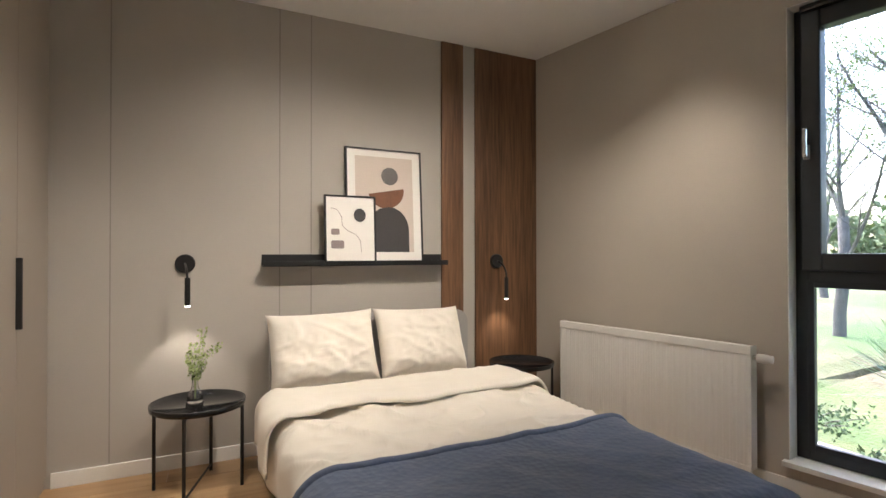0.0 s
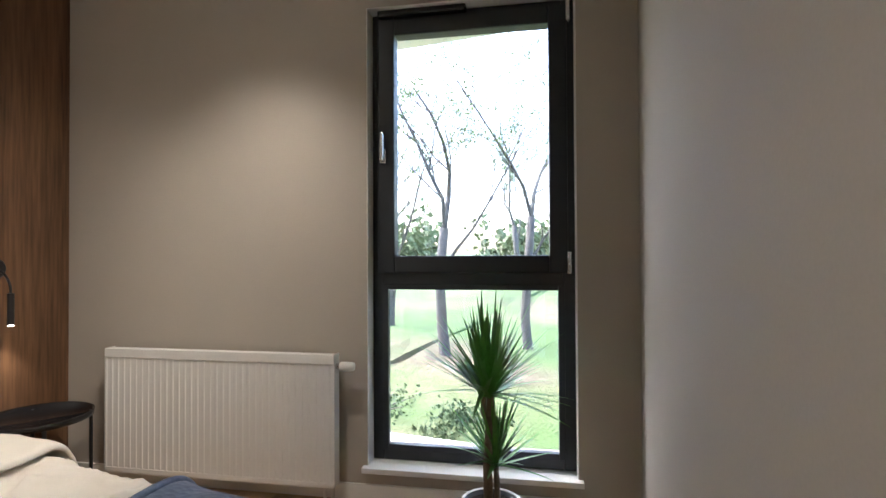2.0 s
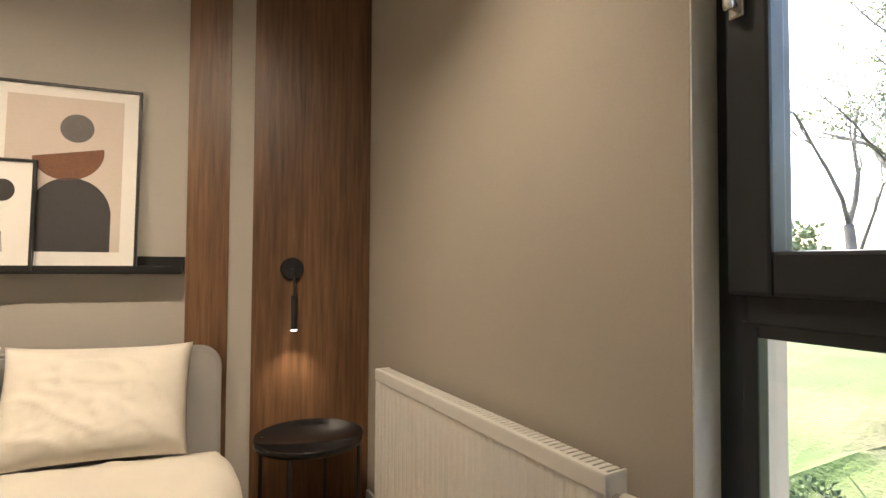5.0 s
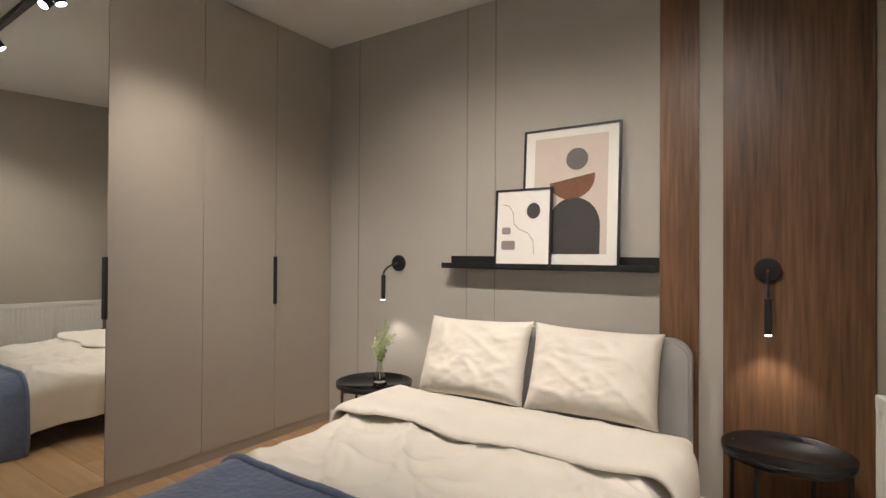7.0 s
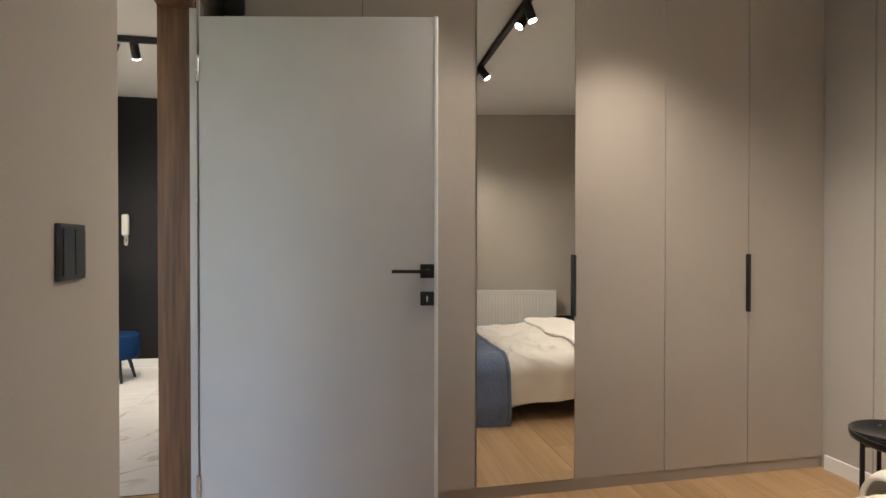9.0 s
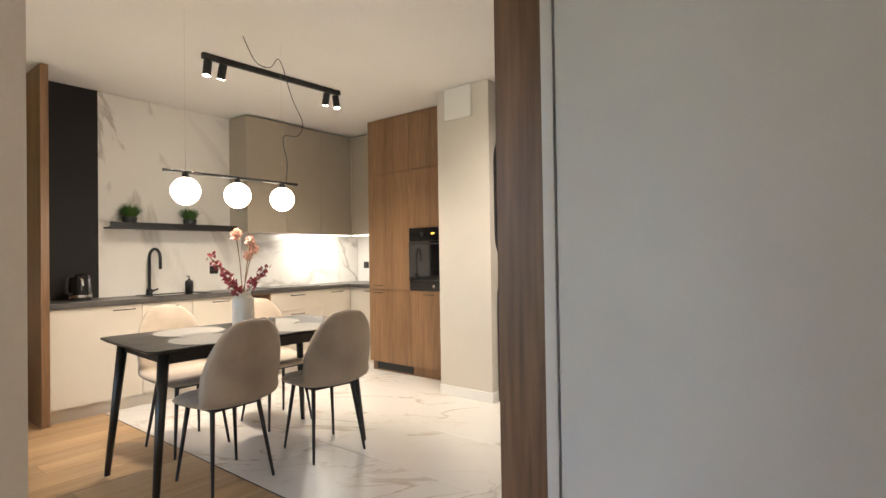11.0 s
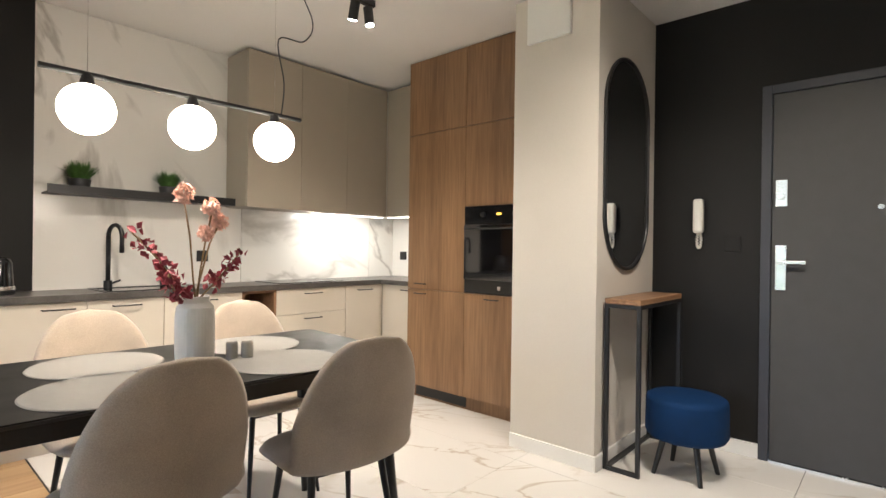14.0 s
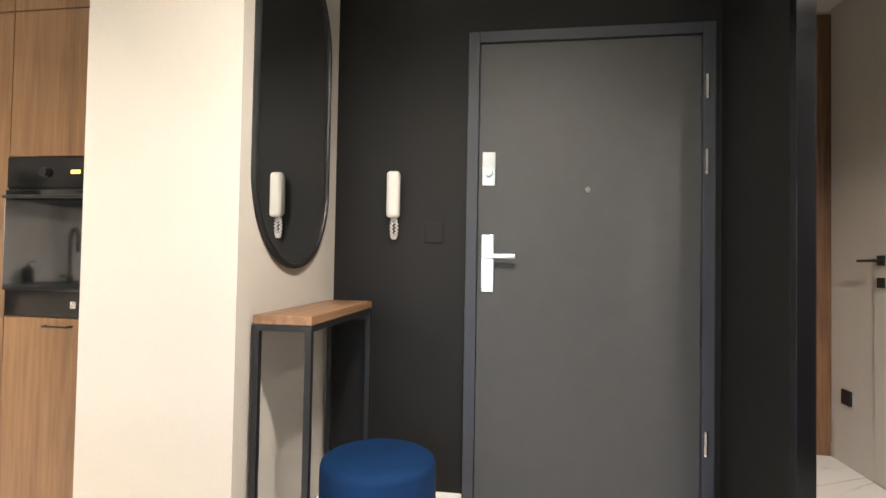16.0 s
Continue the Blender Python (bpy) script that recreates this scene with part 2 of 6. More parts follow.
# the wide tone range paints the velvet's mottled sheen into its colour
M_VELVET = material("greige_velvet", (0.42, 0.345, 0.27), 0.7, var=0.30, scale=4.5, fine=300, bump=0.2, dist=0.001, sheen=0.25)
M_SOFA = material("beige_sofa_velour", (0.33, 0.285, 0.235), 0.75, var=0.14, scale=6, fine=300, bump=0.25, dist=0.001, sheen=0.15)
M_NAVYVEL = material("navy_velvet", (0.003, 0.024, 0.085), 0.8, var=0.25, scale=7, fine=300, bump=0.2, dist=0.001, spec=0.2)
M_TABLE = material("black_table_lacquer", (0.014, 0.0135, 0.013), 0.35, var=0.2, scale=10, fine=200, bump=0.06)
M_CERAMIC = material("white_ceramic", (0.80, 0.78, 0.75), 0.35, var=0.03, scale=8, bump=0.02)
M_MAT = material("silver_woven_mat", (0.28, 0.27, 0.25), 0.5, var=0.12, scale=30, fine=400, bump=0.6, dist=0.001)
M_PAPER = material("white_paper", (0.78, 0.75, 0.71), 0.7, var=0.02, bump=0.02)
M_PRINTBG = material("pale_taupe_print", (0.58, 0.50, 0.44), 0.7, var=0.04, bump=0.02)
M_PRINTCH = material("charcoal_print", (0.042, 0.038, 0.038), 0.65, var=0.12, scale=12, bump=0.02)
M_PRINTGR = material("grey_print", (0.13, 0.12, 0.115), 0.65, var=0.15, scale=14, bump=0.02)
M_PRINTBR = material("rust_brown_print", (0.17, 0.07, 0.032), 0.65, var=0.25, scale=14, bump=0.02)
M_PRINTMV = material("mauve_grey_print", (0.27, 0.22, 0.215), 0.65, var=0.1, bump=0.02)
M_LEAF = material("dracaena_leaf", (0.10, 0.27, 0.042), 0.42, var=0.35, scale=8, fine=60, bump=0.1)
M_BARK = material("dracaena_cane", (0.20, 0.145, 0.10), 0.85, var=0.3, scale=25, fine=120, bump=0.6, dist=0.004)
M_GRASSPOT = material("faux_grass", (0.05, 0.12, 0.022), 0.6, var=0.4, scale=30, bump=0.1)
M_STEM = material("flower_stem", (0.25, 0.16, 0.075), 0.7, var=0.2, scale=30)
M_PINK = material("pink_blossom", (0.76, 0.50, 0.41), 0.7, var=0.2, scale=40, bump=0.3)
M_BERRY = material("crimson_leaf", (0.30, 0.040, 0.058), 0.6, var=0.35, scale=40, bump=0.2)
M_GREENERY = material("pale_green_leaf", (0.30, 0.36, 0.14), 0.6, var=0.25, scale=30)
M_SOIL = material("dark_soil", (0.03, 0.022, 0.016), 0.95, var=0.4, scale=60, bump=0.8, dist=0.006)
M_GREYPOT = material("dark_grey_pot", (0.06, 0.063, 0.07), 0.45, var=0.1, bump=0.05)
M_PLASTIC = material("white_plastic", (0.72, 0.70, 0.65), 0.35, var=0.02, bump=0.0)
M_GLASS = clear("pane_glass")
M_VASEGLASS = clear("vase_glass", (0.96, 0.98, 0.97))
M_BULB = glow("lit_spot_lens", (1.0, 0.86, 0.66), 9)
M_READ = glow("lit_reading_lens", (1.0, 0.86, 0.66), 5)
M_GLOBE = glow("lit_opal_globe", (1.0, 0.84, 0.62), 1.3)
M_LED = glow("lit_led_strip", (1.0, 0.90, 0.74), 2.5)
M_DISPLAY = glow("amber_display", (1.0, 0.45, 0.05), 0.3)

quilting = M_NAVY.node_tree.nodes.new("ShaderNodeTexVoronoi")
quilting.inputs["Scale"].default_value = 42
M_NAVY.node_tree.links.new(M_NAVY.node_tree.nodes["Mapping"].outputs[0], quilting.inputs["Vector"])
M_NAVY.node_tree.links.new(quilting.outputs["Distance"], M_NAVY.node_tree.nodes["Bump"].inputs["Height"])
M_NAVY.node_tree.nodes["Bump"].inputs["Distance"].default_value = 0.006

# ---------------- mesh helpers ----------------


def thing(name, label, category, x=0.0, y=0.0, z=0.0, rz=0.0, group="", kind=""):
    ob = new(name)
    ob.empty_display_size = 0.1
    ob.matrix_world = Matrix.Translation((x, y, z)) @ Matrix.Rotation(rz, 4, "Z")
    return tagged(ob, label, category, group, kind)


def part(name, bm, mat, parent=None, label="", smooth=False):
    me = bpy.data.meshes.new(name)
    bmesh.ops.recalc_face_normals(bm, faces=bm.faces)
    if smooth:
        for f in bm.faces:
            f.smooth = True
    bm.to_mesh(me)
    bm.free()
    me.materials.append(mat)
    ob = new(name, me)
    if parent is not None:
        ob.parent = parent
    if label:
        ob["label"] = label
    return ob


def structure(name, bm, mat, label, category, rz=0.0, loc=(0, 0, 0)):
    ob = part(name, bm, mat)
    ob.matrix_world = Matrix.Translation(loc) @ Matrix.Rotation(rz, 4, "Z")
    return tagged(ob, label, category, kind="structure")


def box(x0, x1, y0, y1, z0, z1, bevel=0.0, bm=None, seg=2):
    own = bmesh.new()
    bmesh.ops.create_cube(own, size=1)
    for v in own.verts:
        v.co = ((x0 + x1) / 2 + v.co.x * (x1 - x0), (y0 + y1) / 2 + v.co.y * (y1 - y0), (z0 + z1) / 2 + v.co.z * (z1 - z0))
    if bevel:
        bmesh.ops.bevel(own, geom=list(own.edges), offset=bevel, segments=seg, affect="EDGES", profile=0.6)
    if bm is None:
        return own
    return merge(bm, own)


def merge(bm, other, m=None):
    if m is not None:
        other.transform(m)
    me = bpy.data.meshes.new("tmp")
    other.to_mesh(me)
    other.free()
    bm.from_mesh(me)
    bpy.data.meshes.remove(me)
    return bm


def tube(points, radii, n=10, bm=None, cap=True):
    """A round bar along points, with a radius at each."""
    bm = bm or bmesh.new()
    pts = [Vector(p) for p in points]
    if not hasattr(radii, "__len__"):
        radii = [radii] * len(pts)
    rings, side = [], None
    for i, p in enumerate(pts):
        d = (pts[min(i + 1, len(pts) - 1)] - pts[max(i - 1, 0)]).normalized()
        if side is None:
            side = d.orthogonal().normalized()
        side = (side - d * side.dot(d)).normalized()
        up = d.cross(side)
        rings.append([bm.verts.new(p + radii[i] * (math.cos(2 * math.pi * k / n) * side + math.sin(2 * math.pi * k / n) * up)) for k in range(n)])
    for a, b in zip(rings, rings[1:]):
        for k in range(n):
            bm.faces.new((a[k], a[(k + 1) % n], b[(k + 1) % n], b[k]))
    if cap:
        bm.faces.new(rings[0][::-1])
        bm.faces.new(rings[-1])
    return bm


def lathe(profile, n=28, bm=None, x=0.0, y=0.0):
    """A turned shape from (radius, z) pairs."""
    bm = bm or bmesh.new()
    rings = []
    for r, z in profile:
        if r < 1e-5:
            rings.append([bm.verts.new((x, y, z))])
        else:
            rings.append([bm.verts.new((x + r * math.cos(2 * math.pi * k / n), y + r * math.sin(2 * math.pi * k / n), z)) for k in range(n)])
    for a, b in zip(rings, rings[1:]):
        for k in range(n):
            q = (k + 1) % n
            if len(a) == 1 and len(b) == 1:
                continue
            if len(a) == 1:
                bm.faces.new((a[0], b[k], b[q]))
            elif len(b) == 1:
                bm.faces.new((a[k], a[q], b[0]))
            else:
                bm.faces.new((a[k], a[q], b[q], b[k]))
    return bm


def slab(outline, z0, z1, bm=None, bevel=0.0):
    """A flat plate from an outline of (x, y)."""
    own = bmesh.new()
    f = own.faces.new([own.verts.new((x, y, z0)) for x, y in outline])
    r = bmesh.ops.extrude_face_region(own, geom=[f])
    for v in r["geom"]:
        if isinstance(v, bmesh.types.BMVert):
            v.co.z = z1
    if bevel:
        es = [e for e in own.edges if abs(e.verts[0].co.z - e.verts[1].co.z) < 1e-6]
        bmesh.ops.bevel(own, geom=es, offset=bevel, segments=2, affect="EDGES")
    if bm is None:
        return own
    return merge(bm, own)


def rounded(w, h, r, n=6):
    """The outline of a rounded rectangle about the origin."""
    out = []
    for cx, cy, a0 in ((w / 2 - r, h / 2 - r, 0), (-w / 2 + r, h / 2 - r, 90), (-w / 2 + r, -h / 2 + r, 180), (w / 2 - r, -h / 2 + r, 270)):
        for k in range(n + 1):
            a = radians(a0 + 90 * k / n)
            out.append((cx + r * math.cos(a), cy + r * math.sin(a)))
    return out


def upright(bm):
    """Turns a plate drawn in x, y so that it stands in x, z facing -y."""
    bm.transform(Matrix.Rotation(radians(90), 4, "X"))
    return bm


def sheet(nx, ny, fn, thick=0.0, bm=None):
    """A surface from fn(u, v), with a second skin thick below it along its normal."""
    bm = bm or bmesh.new()
    g = [[bm.verts.new(fn(i / nx, j / ny)) for j in range(ny + 1)] for i in range(nx + 1)]
    fs = [bm.faces.new((g[i][j], g[i + 1][j], g[i + 1][j + 1], g[i][j + 1])) for i in range(nx) for j in range(ny)]
    if thick:
        bmesh.ops.recalc_face_normals(bm, faces=fs)
        bmesh.ops.solidify(bm, geom=fs, thickness=thick)
    return bm

# ---------------- bedroom shell ----------------
structure("wall_north", box(-3.62, 0.35, 0.0, 0.2, 0, H), M_BEDPANEL, "greige panelled wall behind the bed", "wall", rz=G)
# the window wall, with an opening through it
S0, S1, Z0, Z1 = 1.655, 2.622, 0.155, 2.325
bm = bmesh.new()
box(0, 0.35, -S0, 0.02, 0, H, bm=bm)
box(0, 0.35, -3.4, -S1, 0, H, bm=bm)
box(0, 0.35, -S1, -S0, 0, Z0, bm=bm)
box(0, 0.35, -S1, -S0, Z1, H, bm=bm)
structure("wall_east", bm, M_WALL, "greige painted wall with the tall window", "wall", rz=A)
# the wall to the living room, with the doorway at its west end
bm = bmesh.new()
DW = -0.893
box(0, 2.75, -0.13, 0, 0, H, bm=bm)
box(DW, 0, -0.13, 0, 2.10, H, bm=bm)
box(-1.75, DW - 0.03, -0.13, 0, 0, H, bm=bm)
structure("wall_south", bm, M_WALL, "greige painted wall with the doorway", "wall", rz=SA, loc=(-1.855, -3.035, 0))
structure("wall_west", box(-3.72, -3.55, -3.05, 0.1, 0, H), M_WALL, "greige painted wall behind the wardrobe", "wall")
structure("ceiling", box(-7.75, 1.4, -7.85, 0.3, H, H + 0.15), M_CEIL, "matt white painted ceiling", "ceiling")

# panel grooves of the bed wall
for s in (1.643, 1.825, 2.66):
    g = part("trim", box(-s - 0.003, -s + 0.003, -0.0025, 0.001, 0.08, H), material("panel_joint", (0.30, 0.275, 0.25), 0.8, bump=0))
    g.matrix_world = Matrix.Rotation(G, 4, "Z")
    tagged(g, "narrow vertical joint in the wall panel", "trim", kind="structure")
# walnut panels
for a, b in ((0.002, 0.518), (0.614, 0.778)):
    t = thing("wall_panel", "full-height walnut veneer panel on the wall", "wall panel", rz=G, group="walnut panels")
    part("veneer", box(-b, -a, -0.016, 0.0, 0.002, H - 0.003, 0.0015), M_WALNUT, t)
for a, b in ((0.518, 0.614), (0.778, 2.9)):
    g = part("baseboard", box(-b, -a, -0.014, 0.0, 0, 0.075, 0.002), M_WHITE)
    g.matrix_world = Matrix.Rotation(G, 4, "Z")
    tagged(g, "white skirting board along the wall", "baseboard", kind="structure")
g = part("baseboard", box(-0.014, 0.0, -2.9, -0.02, 0, 0.075, 0.002), M_WHITE)
g.matrix_world = Matrix.Rotation(A, 4, "Z")
tagged(g, "white skirting board under the window", "baseboard", kind="structure")
g = part("baseboard", box(0.02, 2.40, 0.0, 0.014, 0, 0.075, 0.002), M_WHITE)
g.matrix_world = Matrix.Translation((-1.855, -3.035, 0)) @ Matrix.Rotation(SA, 4, "Z")
tagged(g, "white skirting board along the wall", "baseboard", kind="structure")

# doorway lining and the open door
lin = thing("door_frame", "walnut door lining with pale stops", "door frame", -1.855, -3.035, 0, SA, kind="structure")
part("jamb", box(DW - 0.03, DW, -0.135, 0.0, 0, 2.10, 0.002), M_WALNUT, lin)
part("head", box(DW, -0.002, -0.135, -0.004, 2.07, 2.10, 0.002), M_WALNUT, lin)
part("stop", box(DW + 0.001, DW + 0.012, -0.022, 0.004, 0, 2.07, 0.002), M_DOOR, lin)
part("casing", box(DW - 0.09, DW - 0.002, 0.0, 0.012, 0, 2.12, 0.002), M_DOOR, lin)

LC = 0.184
leaf = thing("door_1", "pale grey door standing open, with black fittings", "door", -2.721, -3.056, 0, -LC, kind="structure")
# local y runs along the leaf, local x is the face towards the room
part("door_leaf", box(-0.04, 0.0, -0.042, 0.861, 0.008, 2.04, 0.003), M_DOOR, leaf)
part("edge_band", box(-0.041, 0.0012, 0.8475, 0.8622, 0.006, 2.042, 0.002), M_WHITE, leaf, "white edge band")
hd = part("door_handle", box(0.0, 0.010, 0.795, 0.848, 1.050, 1.103, 0.003), M_BLACK, leaf, "matt black lever handle")
part("lever", box(0.035, 0.046, 0.690, 0.832, 1.070, 1.083, 0.003), M_BLACK, hd)
part("neck", tube([(0.008, 0.822, 1.0765), (0.04, 0.822, 1.0765)], 0.009), M_BLACK, hd)
ke = part("key_rosette", box(0.0, 0.010, 0.795, 0.848, 0.946, 0.999, 0.003), M_BLACK, leaf, "black lock rosette")
part("thumb_turn", box(0.010, 0.026, 0.818, 0.825, 0.962, 0.984, 0.002), M_CHROME, ke)
for z in (0.25, 1.84):
    part("hinge", tube([(0.004, -0.046, z - 0.05), (0.004, -0.046, z + 0.05)], 0.008), M_CHROME, leaf, "steel hinge")

# switch beside the door
sw = thing("light_switch", "black square light switch on the wall", "light switch", -1.855, -3.035, 0, SA)
part("plate", box(0.202, 0.304, 0.0, 0.009, 1.118, 1.212, 0.003), M_BLACK, sw)
part("rocker", box(0.210, 0.251, 0.009, 0.0115, 1.126, 1.204, 0.001), M_BLACK, sw)
part("rocker", box(0.255, 0.296, 0.009, 0.0115, 1.126, 1.204, 0.001), M_BLACK, sw)

# ---------------- wardrobe ----------------
SEAMS = [-0.082, -0.536, -1.008, -1.483, -1.968, -2.477, -2.965]
# near-black carcass colour that paints the shade in the seams between doors
GAP_SHADE = material("gap_shade", (0.05, 0.045, 0.04), 0.8, bump=0)
for k in range(6):
    y1, y0 = SEAMS[k], SEAMS[k + 1]
    mirror = k == 3
    w = thing("wardrobe", "tall greige wardrobe unit with a mirrored door" if mirror else "tall greige laminate wardrobe unit to the ceiling", "wardrobe", WX, (y0 + y1) / 2, 0, group="wardrobe run")
    hw = (y1 - y0) / 2
    part("body", box(-0.60, -0.022, -hw + 0.001, hw - 0.001, 0.06, H - 0.004), GAP_SHADE, w, "carcass")
    part("plinth", box(-0.58, -0.012, -hw, hw, 0.0, 0.058), M_WARD, w)
    d = part("door", box(-0.020, 0.0, -hw + 0.0015, hw - 0.0015, 0.062, H - 0.006, 0.001), M_WARD, w)
    if mirror:
        part("mirror_pane", box(0.0, 0.004, -hw + 0.003, hw - 0.003, 0.064, H - 0.008, 0.0008), M_MIRROR, d, "full-height mirror glass")
    if k in (1, 3):
        part("handle", box(0.0, 0.022, hw - 0.016, hw - 0.002, 0.838, 1.130, 0.003), M_BLACK, d, "black edge handle")

# ---------------- window ----------------
win = thing("window_1", "tall anthracite two-part window with a white sill", "window", rz=A, kind="structure")


def ring(x0, x1, s0, s1, z0, z1, w, bev=0.006):
    """A frame of four bars in the window wall's frame."""
    bm = bmesh.new()
    box(x0, x1, -s0 - w, -s0, z0, z1, bev, bm)
    box(x0, x1, -s1, -s1 + w, z0, z1, bev, bm)
    box(x0, x1, -s1 + w, -s0 - w, z0, z0 + w, bev, bm)
    box(x0, x1, -s1 + w, -s0 - w, z1 - w, z1, bev, bm)
    return bm


fr = part("window_frame", ring(0.085, 0.165, S0, S1, Z0 + 0.005, Z1, 0.058), M_ANTH, win)
part("transom", box(0.080, 0.165, -S1 + 0.058, -S0 - 0.058, 1.004, 1.075, 0.006), M_ANTH, win)
sa = part("sash", ring(0.060, 0.140, S0 + 0.035, S1 - 0.035, 1.062, Z1 - 0.03, 0.083, 0.008), M_ANTH, win)
part("glazing_bead", ring(0.082, 0.12, S0 + 0.05, S1 - 0.05, 0.205, 1.012, 0.030, 0.004), M_ANTH, win)
p1 = part("pane", box(0.108, 0.114, -S1 + 0.115, -S0 - 0.115, 1.140, Z1 - 0.11), M_GLASS, win)
p2 = part("pane", box(0.112, 0.118, -S1 + 0.075, -S0 - 0.075, 0.23, 0.985), M_GLASS, win)
p1.visible_shadow = p2.visible_shadow = False
part("window_sill", box(-0.035, 0.09, -S1 - 0.02, -S0 + 0.02, Z0 - 0.022, Z0 + 0.004, 0.004), M_WHITE, win, "white sill board")
hb = part("handle_base", box(0.048, 0.060, -1.735, -1.705, 1.590, 1.66, 0.004), M_CHROME, win, "silver window handle")
part("handle_lever", box(0.018, 0.034, -1.730, -1.710, 1.600, 1.735, 0.006), M_CHROME, hb)
part("handle_neck", tube([(0.026, -1.72, 1.612), (0.052, -1.72, 1.612)], 0.009), M_CHROME, hb)
for z in (1.11, 2.26):
    part("hinge", box(0.045, 0.062, -2.600, -2.582, z - 0.05, z + 0.05, 0.004), M_CHROME, win, "silver hinge cover")
vt = part("trickle_vent", box(0.020, 0.062, -2.13, -1.70, Z1 - 0.038, Z1 - 0.004, 0.012), M_BLACKGLOSS, win, "black trickle vent")
rv = part("reveal", box(0.0015, 0.085, -S0 - 0.004, -S0 + 0.001, Z0, Z1), M_WHITE, win)
part("reveal", box(0.0015, 0.085, -S1 - 0.001, -S1 + 0.004, Z0, Z1), M_WHITE, win)
part("reveal", box(0.0015, 0.085, -S1, -S0, Z1 - 0.003, Z1 + 0.001), M_WHITE, win)

# ---------------- radiator ----------------
rad = thing("radiator", "white steel panel radiator under the wall's spot light", "radiator", rz=A)
R0, R1, RZ0, RZ1 = 0.322, 1.530, 0.085, 0.692
part("back_panel", box(-0.055, -0.040, -R1 + 0.01, -R0 - 0.01, RZ0, RZ1 - 0.02, 0.004), M_WHITE, rad)
bm = bmesh.new()
n = 36
prof = []
pitch = (R1 - R0) / n
for k in range(n):
    s = R0 + k * pitch
    prof += [(s, -0.098), (s + 0.30 * pitch, -0.098), (s + 0.42 * pitch, -0.0950), (s + 0.88 * pitch, -0.0950)]
prof.append((R1, -0.098))
top = [bm.verts.new((x, -s, RZ1 - 0.045)) for s, x in prof]
bot = [bm.verts.new((x, -s, RZ0 + 0.02)) for s, x in prof]
for i in range(len(prof) - 1):
    bm.faces.new((top[i], top[i + 1], bot[i + 1], bot[i]))
box(-0.0945, -0.082, -R1, -R0, RZ0, RZ1 - 0.04, bm=bm)
part("front_panel", bm, M_WHITE, rad, "ribbed front panel")
part("top_rail", box(-0.101, -0.084, -R1, -R0, RZ1 - 0.046, RZ1, 0.005), M_WHITE, rad)
part("bottom_rail", box(-0.099, -0.084, -R1, -R0, RZ0 - 0.004, RZ0 + 0.022, 0.003), M_WHITE, rad)
for s in (R0, R1 - 0.006):
    part("side_cover", box(-0.098, -0.035, -s - 0.006, -s, RZ0, RZ1, 0.002), M_WHITE, rad)
bm = bmesh.new()
for k in range(60):
    s = R0 + 0.012 + k * (R1 - R0 - 0.024) / 60
    box(-0.084, -0.036, -s - 0.013, -s, RZ1 - 0.010, RZ1 - 0.004, bm=bm)
part("grille", bm, M_WHITE, rad, "slotted top grille")
part("valve", tube([(-0.07, -R1, 0.635), (-0.07, -R1 - 0.022, 0.635)], 0.014), M_CHROME, rad, "steel valve")
part("thermostat", tube([(-0.07, -R1 - 0.02, 0.635), (-0.07, -R1 - 0.05, 0.635), (-0.07, -R1 - 0.085, 0.635)], [0.021, 0.023, 0.019], 14), M_PLASTIC, rad, "white thermostat knob", True)
part("pipe", tube([(-0.065, -R1 + 0.02, RZ0 + 0.01), (-0.065, -R1 + 0.02, 0.0)], 0.008), M_WHITE, rad)
part("pipe", tube([(-0.065, -R1 + 0.06, RZ0 + 0.01), (-0.065, -R1 + 0.06, 0.0)], 0.008), M_WHITE, rad)
for s in (R0 + 0.25, R1 - 0.25):
    part("bracket", box(-0.045, 0.0, -s - 0.02, -s + 0.02, 0.2, 0.6), M_WHITE, rad)

# ---------------- bed ----------------
bed = thing("bed", "double bed with a grey headboard and dark upholstered base", "bed", -1.285, -0.05, 0, G)
BW2, BL, TOP = 0.68, 2.08, 0.375
head = part("headboard", upright(slab([(x + 0.025, y + 0.42) for x, y in rounded(1.26, 0.72, 0.09)], 0.02, 0.10, bevel=0.012)), M_HEAD, bed, "grey rounded fabric headboard")
part("base", box(-BW2, BW2, -BL, -0.10, 0.14, 0.24, 0.02), M_BEDBASE, bed)
for x, y in ((-0.63, -0.2), (0.63, -0.2), (-0.63, -1.98), (0.63, -1.98)):
    part("leg", tube([(x, y, 0), (x, y, 0.15)], [0.018, 0.024]), M_BLACK, bed)
part("mattress", box(-BW2 + 0.01, BW2 - 0.01, -BL + 0.02, -0.11, 0.24, TOP, 0.05, seg=4), M_LINEN, bed, "cream sheeted mattress", True)


